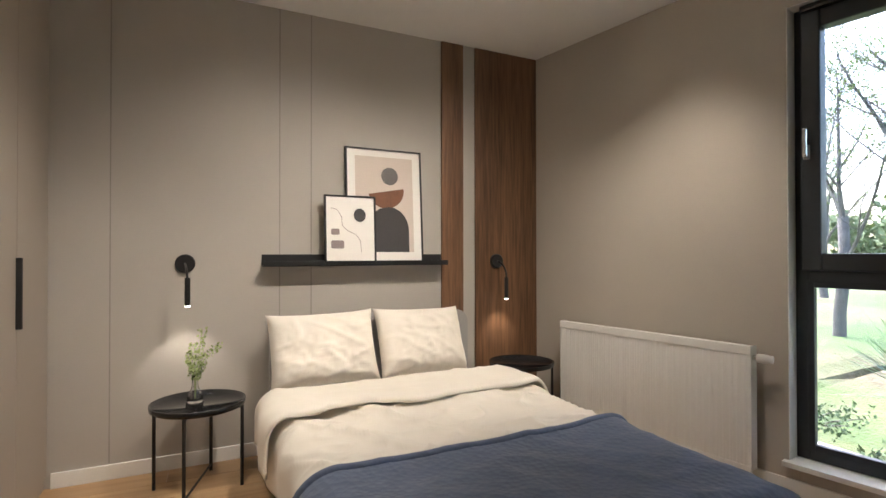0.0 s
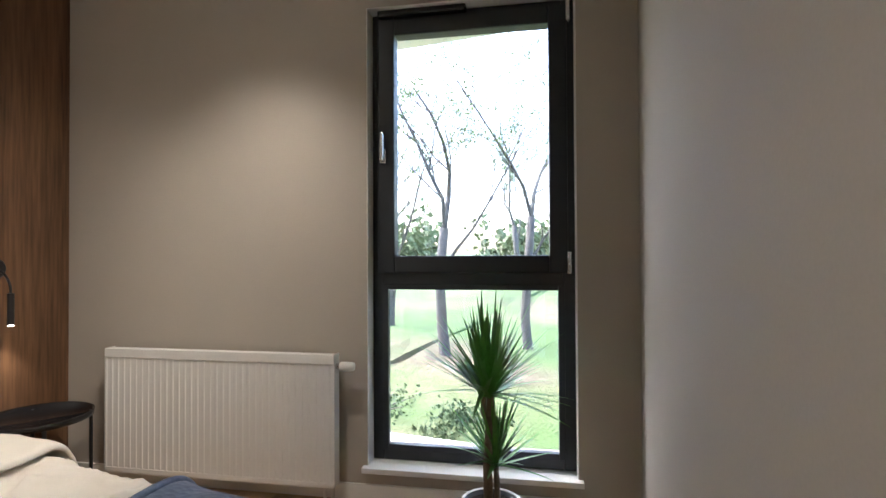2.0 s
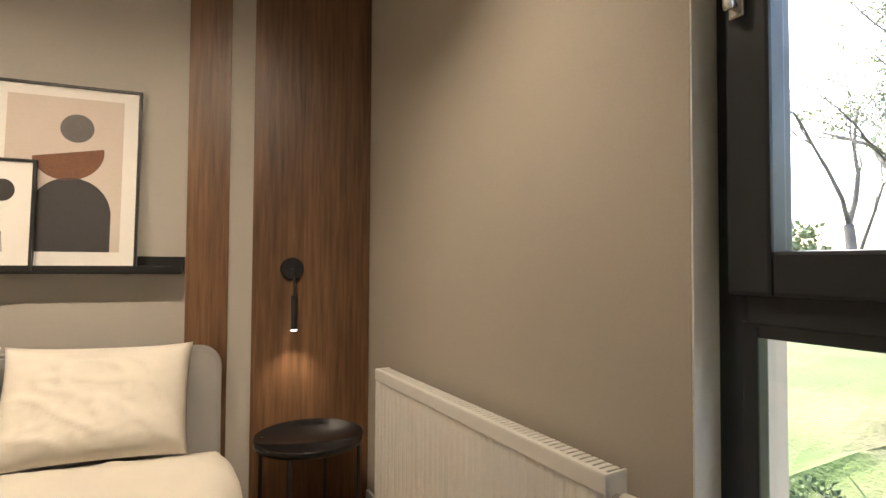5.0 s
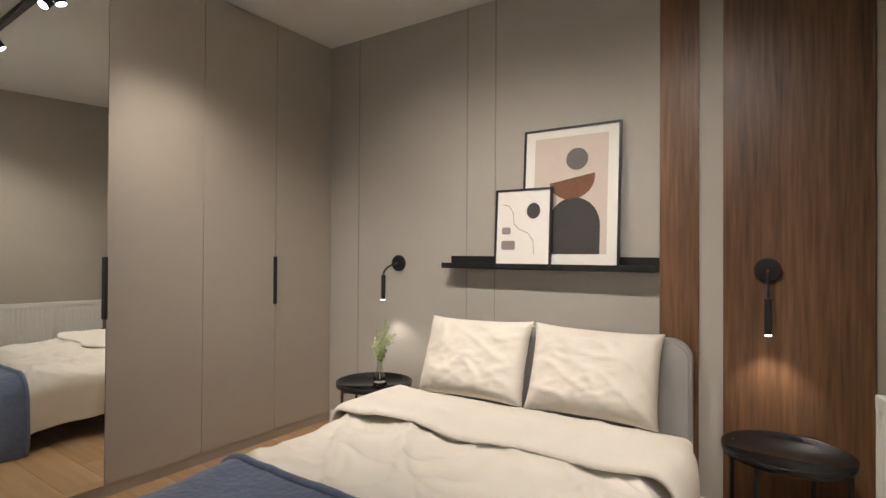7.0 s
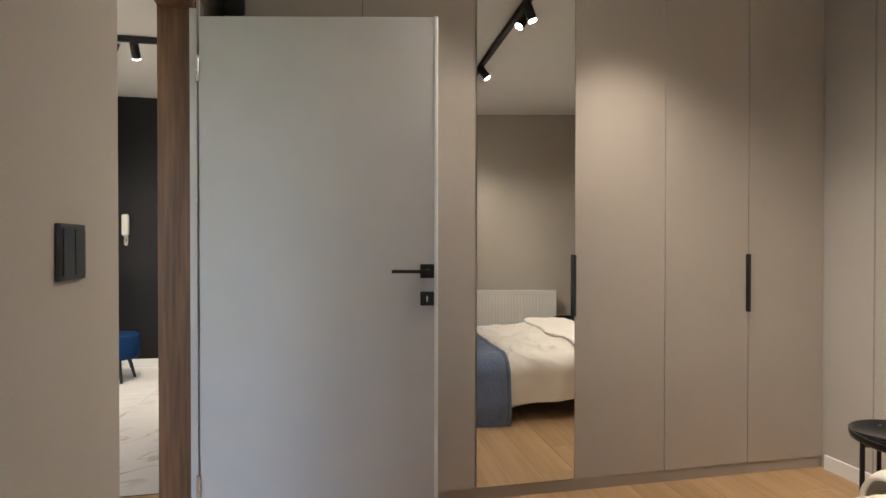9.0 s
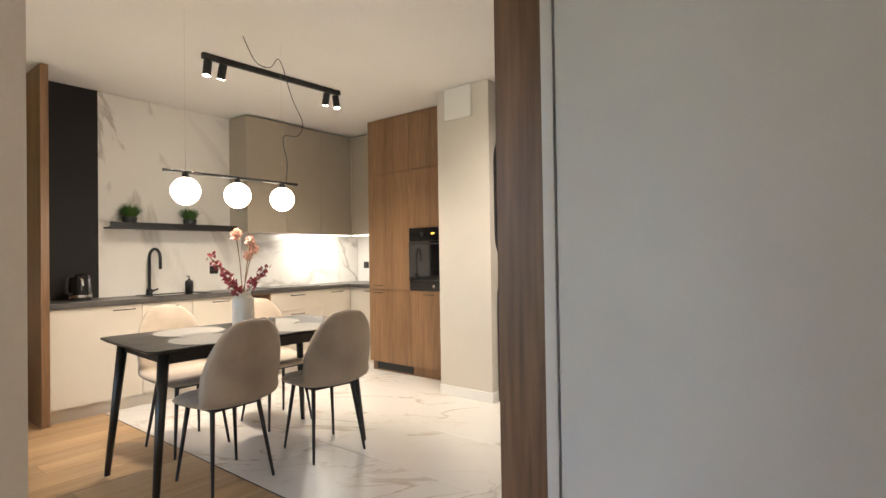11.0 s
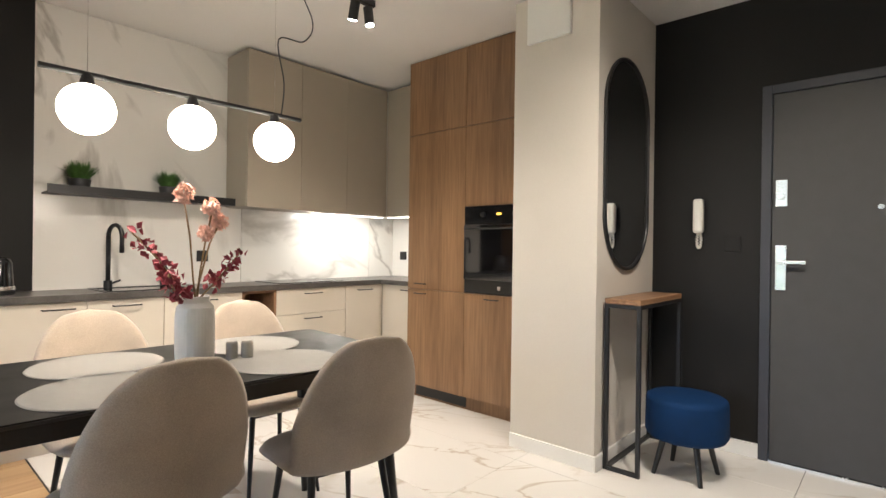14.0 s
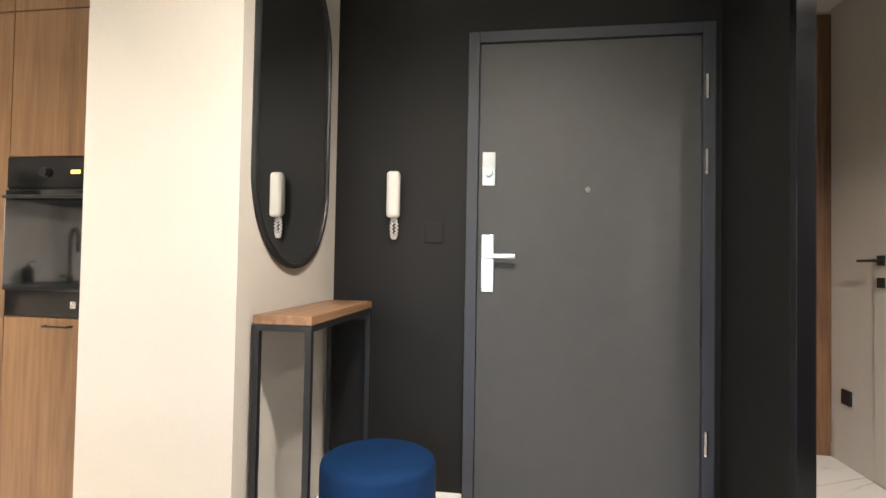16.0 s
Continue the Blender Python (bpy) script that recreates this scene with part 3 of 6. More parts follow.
def cloth_fn(x0, x1, y0, y1, top, drop, wave, seed, r=0.07, flare=0.0):
    """A cover over the bed: flat above, rounded at the sides, hanging by drop."""
    half = (x1 - x0) / 2
    length = half + drop

    def fn(u, v):
        q = (u * 2 - 1) * length
        a, sgn = abs(q), 1 if q > 0 else -1
        y = y0 + (y1 - y0) * v
        if a < half - r:
            x, z = a, top
        elif a < half - r + r * math.pi / 2:
            t = (a - half + r) / r
            x, z = half - r + r * math.sin(t), top - r + r * math.cos(t)
        else:
            x, z = half, top - r - (a - half + r - r * math.pi / 2)
        p = Vector((q * 1.6, y * 2.2, seed))
        w1 = noise.noise(p * 1.5) * wave
        ridge = (1 - abs(noise.noise(Vector((q * 3.0 + y * 2.4, y * 1.3 - q, seed + 4))))) ** 9 * wave * 1.5
        ridge += (1 - abs(noise.noise(Vector((q * 4.5 - y * 2.0, y * 6.5 + q * 1.4, seed + 7))))) ** 8 * wave * 1.0
        if wave > 0.015:
            crease = q * 7.0 + y * 3.2 + 1.1 * noise.noise(Vector((q * 2, y * 2.6, seed + 11)))
            ridge += 0.019 * (1 - abs(math.sin(crease * 1.9))) ** 2.2 * max(0.0, 0.35 + noise.noise(Vector((q * 2.2, y * 2.2, seed + 15))))
        side = max(0.0, (a - half + r) / max(drop, 0.01))
        fold = math.sin(y * 16 + noise.noise(p) * 3) * 0.014 * min(1, side)
        return ((x0 + x1) / 2 + sgn * (x + flare * min(1, side) ** 1.5 + fold + 0.4 * w1 * min(1, side)), y, z + (w1 + ridge) * (1 - min(1, side)))
    return fn


duvet = thing("duvet", "cream cotton duvet with its top folded back", "duvet", -1.285, -0.05, 0, G)
COVER = cloth_fn(-0.70, 0.70, -1.50, -0.66, 0.446, 0.25, 0.017, 1.0, r=0.11)


def cover_fn(u, v):
    """The duvet thins out towards the foot."""
    x, y, z = COVER(u, v)
    return (x, y, z - 0.042 * (1 - v) - 0.034 * max(0.0, 1 - v / 0.14))


part("cover", sheet(150, 90, cover_fn, 0.02), M_LINEN, duvet, smooth=True)


def fold_fn(u, v):
    base = cloth_fn(-0.735, 0.735, -0.89, -0.46, 0.472, 0.20, 0.006, 5.0, r=0.11)
    x, y, z = base(u, v)
    wob = 0.03 * noise.noise(Vector((u * 5, 2.0, 0))) + 0.015 * math.sin(u * 23)
    return (x, y + (1 - v) * wob, z + 0.018 * min(1, v / 0.10) ** 0.5 * min(1, (1.001 - v) / 0.25) ** 0.5)


part("folded_edge", sheet(80, 26, fold_fn, 0.014), M_LINEN, duvet, "turned-back duvet edge", True)

blanket = thing("bedspread", "navy quilted bedspread over the foot of the bed", "bedspread", -1.285, -0.05, 0, G)


SPREAD = cloth_fn(-0.705, 0.705, -1.445, -2.10, 0.432, 0.38, 0.005, 9.0, r=0.12, flare=0.05)


def spread_fn(u, v):
    # hangs over the foot end
    yy = v * 1.10
    run, top, r = 0.655, 0.432, 0.06
    if yy < run:
        x, y, z = SPREAD(u, yy / run)
        return (x, y + 0.012 * math.sin(u * 9), z + 0.012 * max(0.0, 1 - yy / 0.12))
    x, y, z = SPREAD(u, 1.0)
    d = yy - run
    if d < r * math.pi / 2:
        return (x, y - r * math.sin(d / r) - 0.02 * d, min(z, top - r + r * math.cos(d / r) + 0.006))
    return (x, y - r - 0.03 * d - 0.006 * math.sin(u * 40), min(z, top - r - (d - r * math.pi / 2)))


part("quilt", sheet(80, 60, spread_fn), M_NAVY, blanket, smooth=True)
part("hem", tube([Vector(spread_fn(q / 80, 0.0)) for q in range(81)], 0.008, 8), M_NAVY, blanket, "stitched navy edge", True)


def pillow(name, label, w, h, thick, m, mat, seed, group=""):
    """A soft pillow: w across, h up, in its own x, z plane."""
    t = thing(name, label, "pillow", group=group)
    bm = bmesh.new()
    n = 40
    for side in (1, -1):
        g = []
        for i in range(n + 1):
            row = []
            for j in range(n + 1):
                a, b = i / n * 2 - 1, j / n * 2 - 1
                pinch = 1 - 0.09 * (1 - a * a) if abs(b) > 0.5 else 1
                e = (max(0, 1 - a ** 4) * max(0, 1 - b ** 4)) ** 0.55
                x = a * w / 2 * (1 - 0.05 * (1 - abs(b) ** 3)) * (1 if abs(b) < 0.98 else 1)
                z = b * h / 2 * (1 - 0.07 * (1 - abs(a) ** 3))
                wr = noise.noise(Vector((a * 2.3, b * 2.3, seed + side))) * 0.010 + (1 - abs(noise.noise(Vector((a * 1.5 + b * 2, b - a * 1.2, seed * 2 + side))))) ** 8 * 0.013 + (1 - abs(noise.noise(Vector((a * 4.2 - b * 2.0, b * 3.0 + a * 2.4, seed * 3 + side))))) ** 9 * 0.006 * (1.2 - b)
                row.append(bm.verts.new((x, side * (thick / 2 * e + wr * e), z)))
            g.append(row)
        for i in range(n):
            for j in range(n):
                bm.faces.new((g[i][j], g[i + 1][j], g[i + 1][j + 1], g[i][j + 1]))
    bmesh.ops.remove_doubles(bm, verts=bm.verts, dist=0.0006)
    part("cushion", bm, mat, t, smooth=True)
    t.matrix_world = m
    return t


pillow("pillow", "plump cream cotton pillow leaning on the headboard", 0.59, 0.42, 0.18, Matrix.Rotation(G, 4, "Z") @ pose(-1.025, -0.235, 0.618, -22, 1.5, 5), M_LINEN, 3.0, "bed pillows")
pillow("pillow", "plump cream cotton pillow leaning on the headboard", 0.60, 0.42, 0.18, Matrix.Rotation(G, 4, "Z") @ pose(-1.625, -0.262, 0.622, -22, -1.0, 0), M_LINEN, 8.0, "bed pillows")

# ---------------- night tables ----------------


def tray_table(x, y, rz):
    t = thing("side_table", "round black metal tray table beside the bed", "side table", x, y, 0, rz, group="night tables")
    r, z = 0.215, 0.425
    part("tray", lathe([(0, z - 0.030), (r - 0.012, z - 0.030), (r, z - 0.024), (r + 0.002, z), (r - 0.004, z), (r - 0.010, z - 0.020), (0, z - 0.022)], 48), M_BLACKGLOSS, t, "glossy black tray with a raised rim", True)
    for k in range(4):
        a = radians(45 + 90 * k)
        c, s = math.cos(a), math.sin(a)
        part("leg", tube([(0.205 * c, 0.205 * s, 0.0), (0.205 * c, 0.205 * s, z - 0.02)], 0.0085, 8), M_BLACK, t)
    for k in range(2):
        a = radians(45 + 90 * k)
        c, s = math.cos(a), math.sin(a)
        part("brace", tube([(-0.205 * c, -0.205 * s, z - 0.038), (0.205 * c, 0.205 * s, z - 0.038)], 0.006, 8), M_BLACK, t)
    part("floor_ring", tube([(0.205 * math.cos(radians(45 + 90 * k)), 0.205 * math.sin(radians(45 + 90 * k)), 0.03) for k in (0, 2)], 0.006, 8), M_BLACK, t)
    return t


tray_table(-2.245, -0.365, 0.5)
tray_table(-0.285, -0.245, 0.35)

# socket behind each table
for s in (2.36, 0.31):
    k = thing("wall_socket", "black double socket low on the bed wall", "wall socket", rz=G)
    d = 0.016 if s < 1 else 0.0
    part("plate", box(-s - 0.05, -s + 0.03, -0.012 - d, -d, 0.30, 0.38, 0.003), M_BLACK, k)

# ---------------- wall lamps ----------------


def reading_lamp(x, d0, tip, label):
    t = thing("wall_lamp", label, "wall lamp", rz=G, group="reading lamps")
    z = 1.093
    part("backplate", tube([(x, -d0, z), (x, -d0 - 0.014, z), (x, -d0 - 0.022, z)], [0.050, 0.050, 0.044], 32), M_BLACK, t)
    tp = Vector(tip)
    st = Vector((x, -d0 - 0.02, z))
    mid = Vector((x + (tp.x - x) * 0.6, tp.y, z - 0.02))
    pts = [(1 - q) ** 2 * st + 2 * q * (1 - q) * mid + q * q * (tp + Vector((0, 0, 0.14))) for q in [i / 10 for i in range(11)]]
    part("arm", tube(pts, 0.0055, 8), M_BLACK, t, "bent black arm", True)
    part("head", tube([tp + Vector((0, 0, 0.145)), tp + Vector((0, 0, 0.0))], 0.0135, 16, cap=True), M_BLACK, t, "slim black tube head")
    part("lens", tube([tp + Vector((0, 0, 0.0005)), tp - Vector((0, 0, 0.003))], 0.0115, 14), M_READ, t, "lit lens")
    w = Matrix.Rotation(G, 4, "Z") @ tp
    lamp("reading_light", "SPOT", 6, look(w - Vector((0, 0, 0.006)), w - Vector((0, -0.22, 1))), WARM, size=radians(85), blend=0.6, soft=0.012)


reading_lamp(-2.317, 0.0, (-2.305, -0.17, 0.878), "black wall reading lamp beside the wardrobe, lit")
reading_lamp(-0.352, 0.016, (-0.350, -0.145, 0.838), "black reading lamp on the walnut panel, lit")

# ---------------- picture ledge and prints ----------------
led = thing("picture_ledge", "black metal picture ledge on the bed wall", "picture ledge", rz=G)
part("back_plate", box(-1.925, -0.782, -0.010, 0.0, 1.075, 1.142, 0.001), M_BLACK, led)
part("shelf", box(-1.925, -0.782, -0.115, -0.010, 1.073, 1.082, 0.001), M_BLACK, led)
part("lip", box(-1.925, -0.782, -0.115, -0.108, 1.073, 1.104, 0.001), M_BLACK, led)


def flat(outline, lift, cx, cz):
    """A printed shape on a picture, drawn in the picture's plane."""
    own = bmesh.new()
    own.faces.new([own.verts.new((cx + x, -lift, cz + z)) for x, z in outline])
    return own


def disc(rx, rz, n=36, a0=0, a1=360):
    return [(rx * math.cos(radians(a0 + (a1 - a0) * k / n)), rz * math.sin(radians(a0 + (a1 - a0) * k / n))) for k in range(n + (a1 - a0 < 360))]


def print_frame(label, x, d, z, w, h, lean, rz=G):
    t = thing("framed_print", label, "picture")
    t.matrix_world = Matrix.Rotation(rz, 4, "Z") @ pose(x, -d, z, -lean, 0, 0)
    bm = bmesh.new()
    b = 0.010
    box(-w / 2, -w / 2 + b, -0.018, 0, 0, h, bm=bm)
    box(w / 2 - b, w / 2, -0.018, 0, 0, h, bm=bm)
    box(-w / 2 + b, w / 2 - b, -0.018, 0, 0, b, bm=bm)
    box(-w / 2 + b, w / 2 - b, -0.018, 0, h - b, h, bm=bm)
    part("frame", bm, M_BLACK, t, "thin black frame")
    part("mount", box(-w / 2 + b, w / 2 - b, -0.010, -0.002, b, h - b), M_PAPER, t, "white paper mount")
    return t


L1 = 0.0108
t = print_frame("abstract print of dark and rust shapes in a black frame", -1.196, 0.072, 1.083, 0.502, 0.722, 4.0)
part("print_ground", flat([(-0.19, -0.30), (0.19, -0.30), (0.19, 0.30), (-0.19, 0.30)], L1, 0, 0.372), M_PRINTBG, t, "pale taupe ground")
part("circle_shape", flat(disc(0.056, 0.056), L1 + 0.0008, 0.035, 0.552), M_PRINTGR, t, "grey printed circle")
a = radians(10)
part("half_bowl_shape", flat([(x * math.cos(a) - z * math.sin(a), x * math.sin(a) + z * math.cos(a)) for x, z in disc(0.118, 0.108, 30, 180, 360)], L1 + 0.0008, 0.01, 0.455), M_PRINTBR, t, "rust half bowl")
part("arch_shape", flat([(0.135, -0.14)] + [(x, z) for x, z in disc(0.135, 0.145, 24, 0, 180)] + [(-0.135, -0.14)], L1 + 0.0008, 0.022, 0.212), M_PRINTCH, t, "charcoal arch")

t = print_frame("small line-art print in a black frame", -1.43, 0.104, 1.083, 0.315, 0.412, 3.5)
part("circle_shape", flat(disc(0.037, 0.041), L1, 0.058, 0.295), M_PRINTCH, t, "charcoal printed blob")
part("bar_shape", flat(rounded(0.050, 0.036, 0.008), L1, -0.093, 0.193), M_PRINTMV, t)
part("bar_shape", flat(rounded(0.078, 0.048, 0.010), L1, -0.080, 0.117), M_PRINTMV, t)
pts = [(-0.12, 0.335), (-0.08, 0.325), (-0.055, 0.285), (-0.05, 0.23), (-0.02, 0.20), (0.03, 0.18), (0.06, 0.14), (0.065, 0.07)]
bm = bmesh.new()
for (xa, za), (xb, zb) in zip(pts, pts[1:]):
    nx, nz = -(zb - za), xb - xa
    q = 0.0016 / math.hypot(nx, nz)
    bm.faces.new([bm.verts.new((xa + nx * q, -L1, za + nz * q)), bm.verts.new((xb + nx * q, -L1, zb + nz * q)), bm.verts.new((xb - nx * q, -L1, zb - nz * q)), bm.verts.new((xa - nx * q, -L1, za - nz * q))])
part("line_shape", bm, M_PRINTMV, t, "thin drawn line")

# ---------------- track lights ----------------


def spot_head(parent, x, y, aim, power, size=50, can=0.10):
    """A black cylinder spot under its track at (x, y) that points at aim."""
    top = Vector((x, y, H - 0.045))
    a = (Vector(aim) - top).normalized()
    c = top - Vector((0, 0, 0.055))
    k = part("spot", tube([c - a * can * 0.5, c + a * can * 0.5], 0.0275, 20), M_BLACK, parent, "black cylinder spot")
    part("stem", tube([top + Vector((0, 0, 0.02)), c], 0.006, 8), M_BLACK, k)
    part("lens", tube([c + a * (can * 0.5 + 0.0005), c + a * (can * 0.5 + 0.003)], 0.023, 18), M_BULB, k, "lit lens")
    e = c + a * (can * 0.5 + 0.008)
    lamp("spot_light", "SPOT", power, look(e, e + a), WARM, size=radians(size), blend=1.0, soft=0.025)


def track(label, p, q, spots, drop=0.0):
    t = thing("track_light", label, "track light")
    d = (Vector(q) - Vector(p))
    rz = math.atan2(d.y, d.x)
    bm = box(0, d.length, -0.016, 0.016, H - 0.040, H - 0.002, 0.002)
    bm.transform(Matrix.Translation((p[0], p[1], 0)) @ Matrix.Rotation(rz, 4, "Z"))
    part("rail", bm, M_BLACK, t, "black ceiling rail")
    for f, aim, power, size in spots:
        v = Vector(p) + d * f
        spot_head(t, v.x, v.y, aim, power, size)
    return t


track("black ceiling track with lit spots above the bed", (-2.49, -1.535), (-0.47, -1.50), [
    (0.03, (-2.74, -0.75, 0.2), 84, 92), (0.08, (-2.45, -2.75, 0.9), 75, 95), (0.54, (-1.8, -0.2, 0.7), 98, 100), (0.94, (-0.85, -0.2, 0.7), 76, 100), (0.985, (0.14, -1.05, 0.75), 66, 88)])
so = blanket.children[0].modifiers.new("thickness", "SOLIDIFY")
so.thickness, so.offset = 0.012, 0

# ---------------- living room and kitchen shell ----------------
bm = bmesh.new()
box(-6.4, 1.2, KY - 0.2, KY, 0, H, bm=bm)
box(-6.22, -2.913, KY, KW, 0, H, bm=bm)
structure("wall_kitchen", bm, M_WALL, "greige wall behind the sofa and kitchen", "wall")
bm = bmesh.new()
box(1.0, 1.2, KY, -6.7, 0, H, bm=bm)
box(1.0, 1.2, -4.1, -2.7, 0, H, bm=bm)
box(1.0, 1.2, -6.7, -4.1, 2.3, H, bm=bm)
structure("wall_living_east", bm, M_WALL, "greige wall with the living room glazing", "wall")
structure("wall_kitchen_side", box(-6.4, -6.22, KY, PY - 0.52, 0, H), M_WALL, "greige wall behind the tall units", "wall")
bm = box(-6.22, PX, PY - 0.521, PY, 0, H)
structure("pillar", bm, M_LIGHTWALL, "light greige plastered pillar", "wall")
bm = bmesh.new()
box(BX - 0.2, BX, PY, -4.268, 0, H, bm=bm)
box(BX - 0.2, BX, -3.261, -3.07, 0, H, bm=bm)
box(BX - 0.2, BX, -4.268, -3.261, 2.068, H, bm=bm)
structure("wall_entrance", bm, M_BLACKWALL, "matt black entrance wall", "wall")
structure("wall_partition", box(BX, -5.486, -3.232, -3.184, 0, H), M_BLACKWALL, "short black partition beside the entrance", "wall")
structure("partition_edge", box(-5.486, -5.446, -3.236, -3.180, 0, H, 0.003), M_BLACKGLOSS, "glossy black edge profile of the partition", "trim")
bm = bmesh.new()
box(-7.7, -3.55, -2.26, -1.75, 0, H, bm=bm)
structure("wall_corridor", bm, M_LIGHTWALL, "light greige corridor wall with a white door", "wall")
structure("wall_corridor_end", box(-7.7, -7.09, -3.3, -2.26, 0, H), M_WALL, "greige wall at the corridor's end", "wall")
structure("wall_corridor_south", box(-7.5, BX, -3.19, -3.07, 0, H), M_WALL, "greige corridor wall", "wall")
bm = bmesh.new()
box(-3.72, -3.55, -3.22, -1.75, 0, H, bm=bm)
structure("wall_corridor_east", bm, M_WALL, "greige wall beside the wardrobe", "wall")

t = thing("wall_panel", "walnut panel at the end of the corridor", "wall panel")
part("veneer", box(-7.09, -7.05, -3.065, -2.264, 0.085, H - 0.03, 0.002), M_WALNUT, t)
part("plinth", box(-7.09, -7.062, -3.065, -2.264, 0.0, 0.084), M_WALNUT, t, "recessed walnut plinth")
d = thing("door_3", "pale flush corridor door with a black handle", "door", -6.27, -2.26, 0, kind="structure")
part("door_leaf", box(-0.42, 0.42, -0.006, 0.0, 0.01, 2.04, 0.002), M_LIGHTWALL, d)
h = part("door_handle", box(-0.385, -0.335, -0.016, -0.006, 1.09, 1.14, 0.003), M_BLACK, d, "black lever handle")
part("lever", box(-0.48, -0.35, -0.052, -0.041, 1.108, 1.120, 0.003), M_BLACK, h)
part("neck", tube([(-0.36, -0.014, 1.114), (-0.36, -0.046, 1.114)], 0.008), M_BLACK, h)
part("lock_rosette", box(-0.385, -0.335, -0.016, -0.006, 0.98, 1.03, 0.003), M_BLACK, d)
k = thing("wall_socket", "black socket low on the corridor wall", "wall socket", -6.91, -2.26, 0)
part("plate", box(-0.04, 0.04, -0.012, 0, 0.33, 0.41, 0.003), M_BLACK, k)


# skirting
def skirt(x0, x1, y0, y1):
    tagged(part("baseboard", box(x0, x1, y0, y1, 0, 0.08, 0.002), M_WHITE), "white skirting board", "baseboard", kind="structure")


skirt(-2.334, 1.0, KY, KY + 0.014)
skirt(-2.620, -2.458, KY, KY + 0.014)
skirt(PX, PX + 0.014, PY - 0.521, PY)
skirt(BX, PX + 0.014, PY, PY + 0.014)
skirt(BX, BX + 0.014, PY + 0.015, -4.268)
skirt(BX, BX + 0.014, -3.261, -3.233)

# walnut strips and the fin beside the kitchen
for a, b in ((-2.458, -2.334), (-2.862, -2.620)):
    t = thing("wall_panel", "full-height walnut veneer strip on the wall", "wall panel", group="walnut panels")
    part("veneer", box(a, b, KY, KY + 0.018, 0.002, H - 0.003, 0.0015), M_WALNUT, t)
t = thing("divider_panel", "walnut divider standing between sofa wall and kitchen", "divider")
part("board", box(-2.912, -2.862, KY, -7.085, 0.002, H - 0.002, 0.003), M_NUT, t)
t = thing("wall_panel", "black panel behind the kettle", "wall panel")
part("veneer", box(-3.346, -2.914, KW, KW + 0.02, 0.87, H - 0.003, 0.001), M_BLACKWALL, t)
k = thing("wall_socket", "black socket on the walnut strip", "wall socket", -2.395, KY + 0.018, 0)
part("plate", box(-0.042, 0.042, 0, 0.012, 0.265, 0.350, 0.003), M_BLACK, k)
part("insert", tube([(0, 0.0121, 0.3075), (0, 0.0135, 0.3075)], 0.022, 20), M_BLACKGLOSS, k)

# entrance door
e = thing("door_2", "anthracite entrance door with steel locks", "door", BX, -3.7645, 0, kind="structure")
bm = bmesh.new()
box(-0.06, 0.022, -0.5035, -0.455, 0, 2.068, 0.003, bm)
box(-0.06, 0.022, 0.455, 0.5035, 0, 2.068, 0.003, bm)
box(-0.06, 0.022, -0.455, 0.455, 2.02, 2.068, 0.003, bm)
part("door_frame", bm, M_FRAMEBLUE, e, "dark blue-grey steel frame")
part("door_leaf", box(-0.05, 0.008, -0.453, 0.453, 0.012, 2.018, 0.003), M_EDOOR, e)
part("threshold", box(-0.06, 0.02, -0.455, 0.455, 0, 0.010), M_CHROME, e)
lp = part("lock_plate", box(0.008, 0.018, -0.437, -0.380, 1.400, 1.545, 0.003), M_CHROME, e, "steel upper lock plate")
part("lock_knob", tube([(0.018, -0.408, 1.455), (0.040, -0.408, 1.455)], [0.018, 0.015], 18), M_CHROME, lp)
hp = part("handle_plate", box(0.008, 0.018, -0.435, -0.382, 0.945, 1.190, 0.003), M_CHROME, e, "steel handle plate")
part("lever", box(0.045, 0.060, -0.425, -0.290, 1.088, 1.108, 0.004), M_CHROME, hp)
part("neck", tube([(0.016, -0.408, 1.098), (0.052, -0.408, 1.098)], 0.010), M_CHROME, hp)
part("cylinder", tube([(0.018, -0.408, 1.0), (0.026, -0.408, 1.0)], 0.011, 14), M_CHROME, hp)
part("peephole", tube([(0.008, 0.005, 1.383), (0.014, 0.005, 1.383)], 0.013, 18), M_CHROME, e)
for z in (0.365, 1.495, 1.80):
    part("hinge", tube([(0.022, 0.470, z - 0.05), (0.022, 0.470, z + 0.05)], 0.008), M_CHROME, e, "steel hinge")

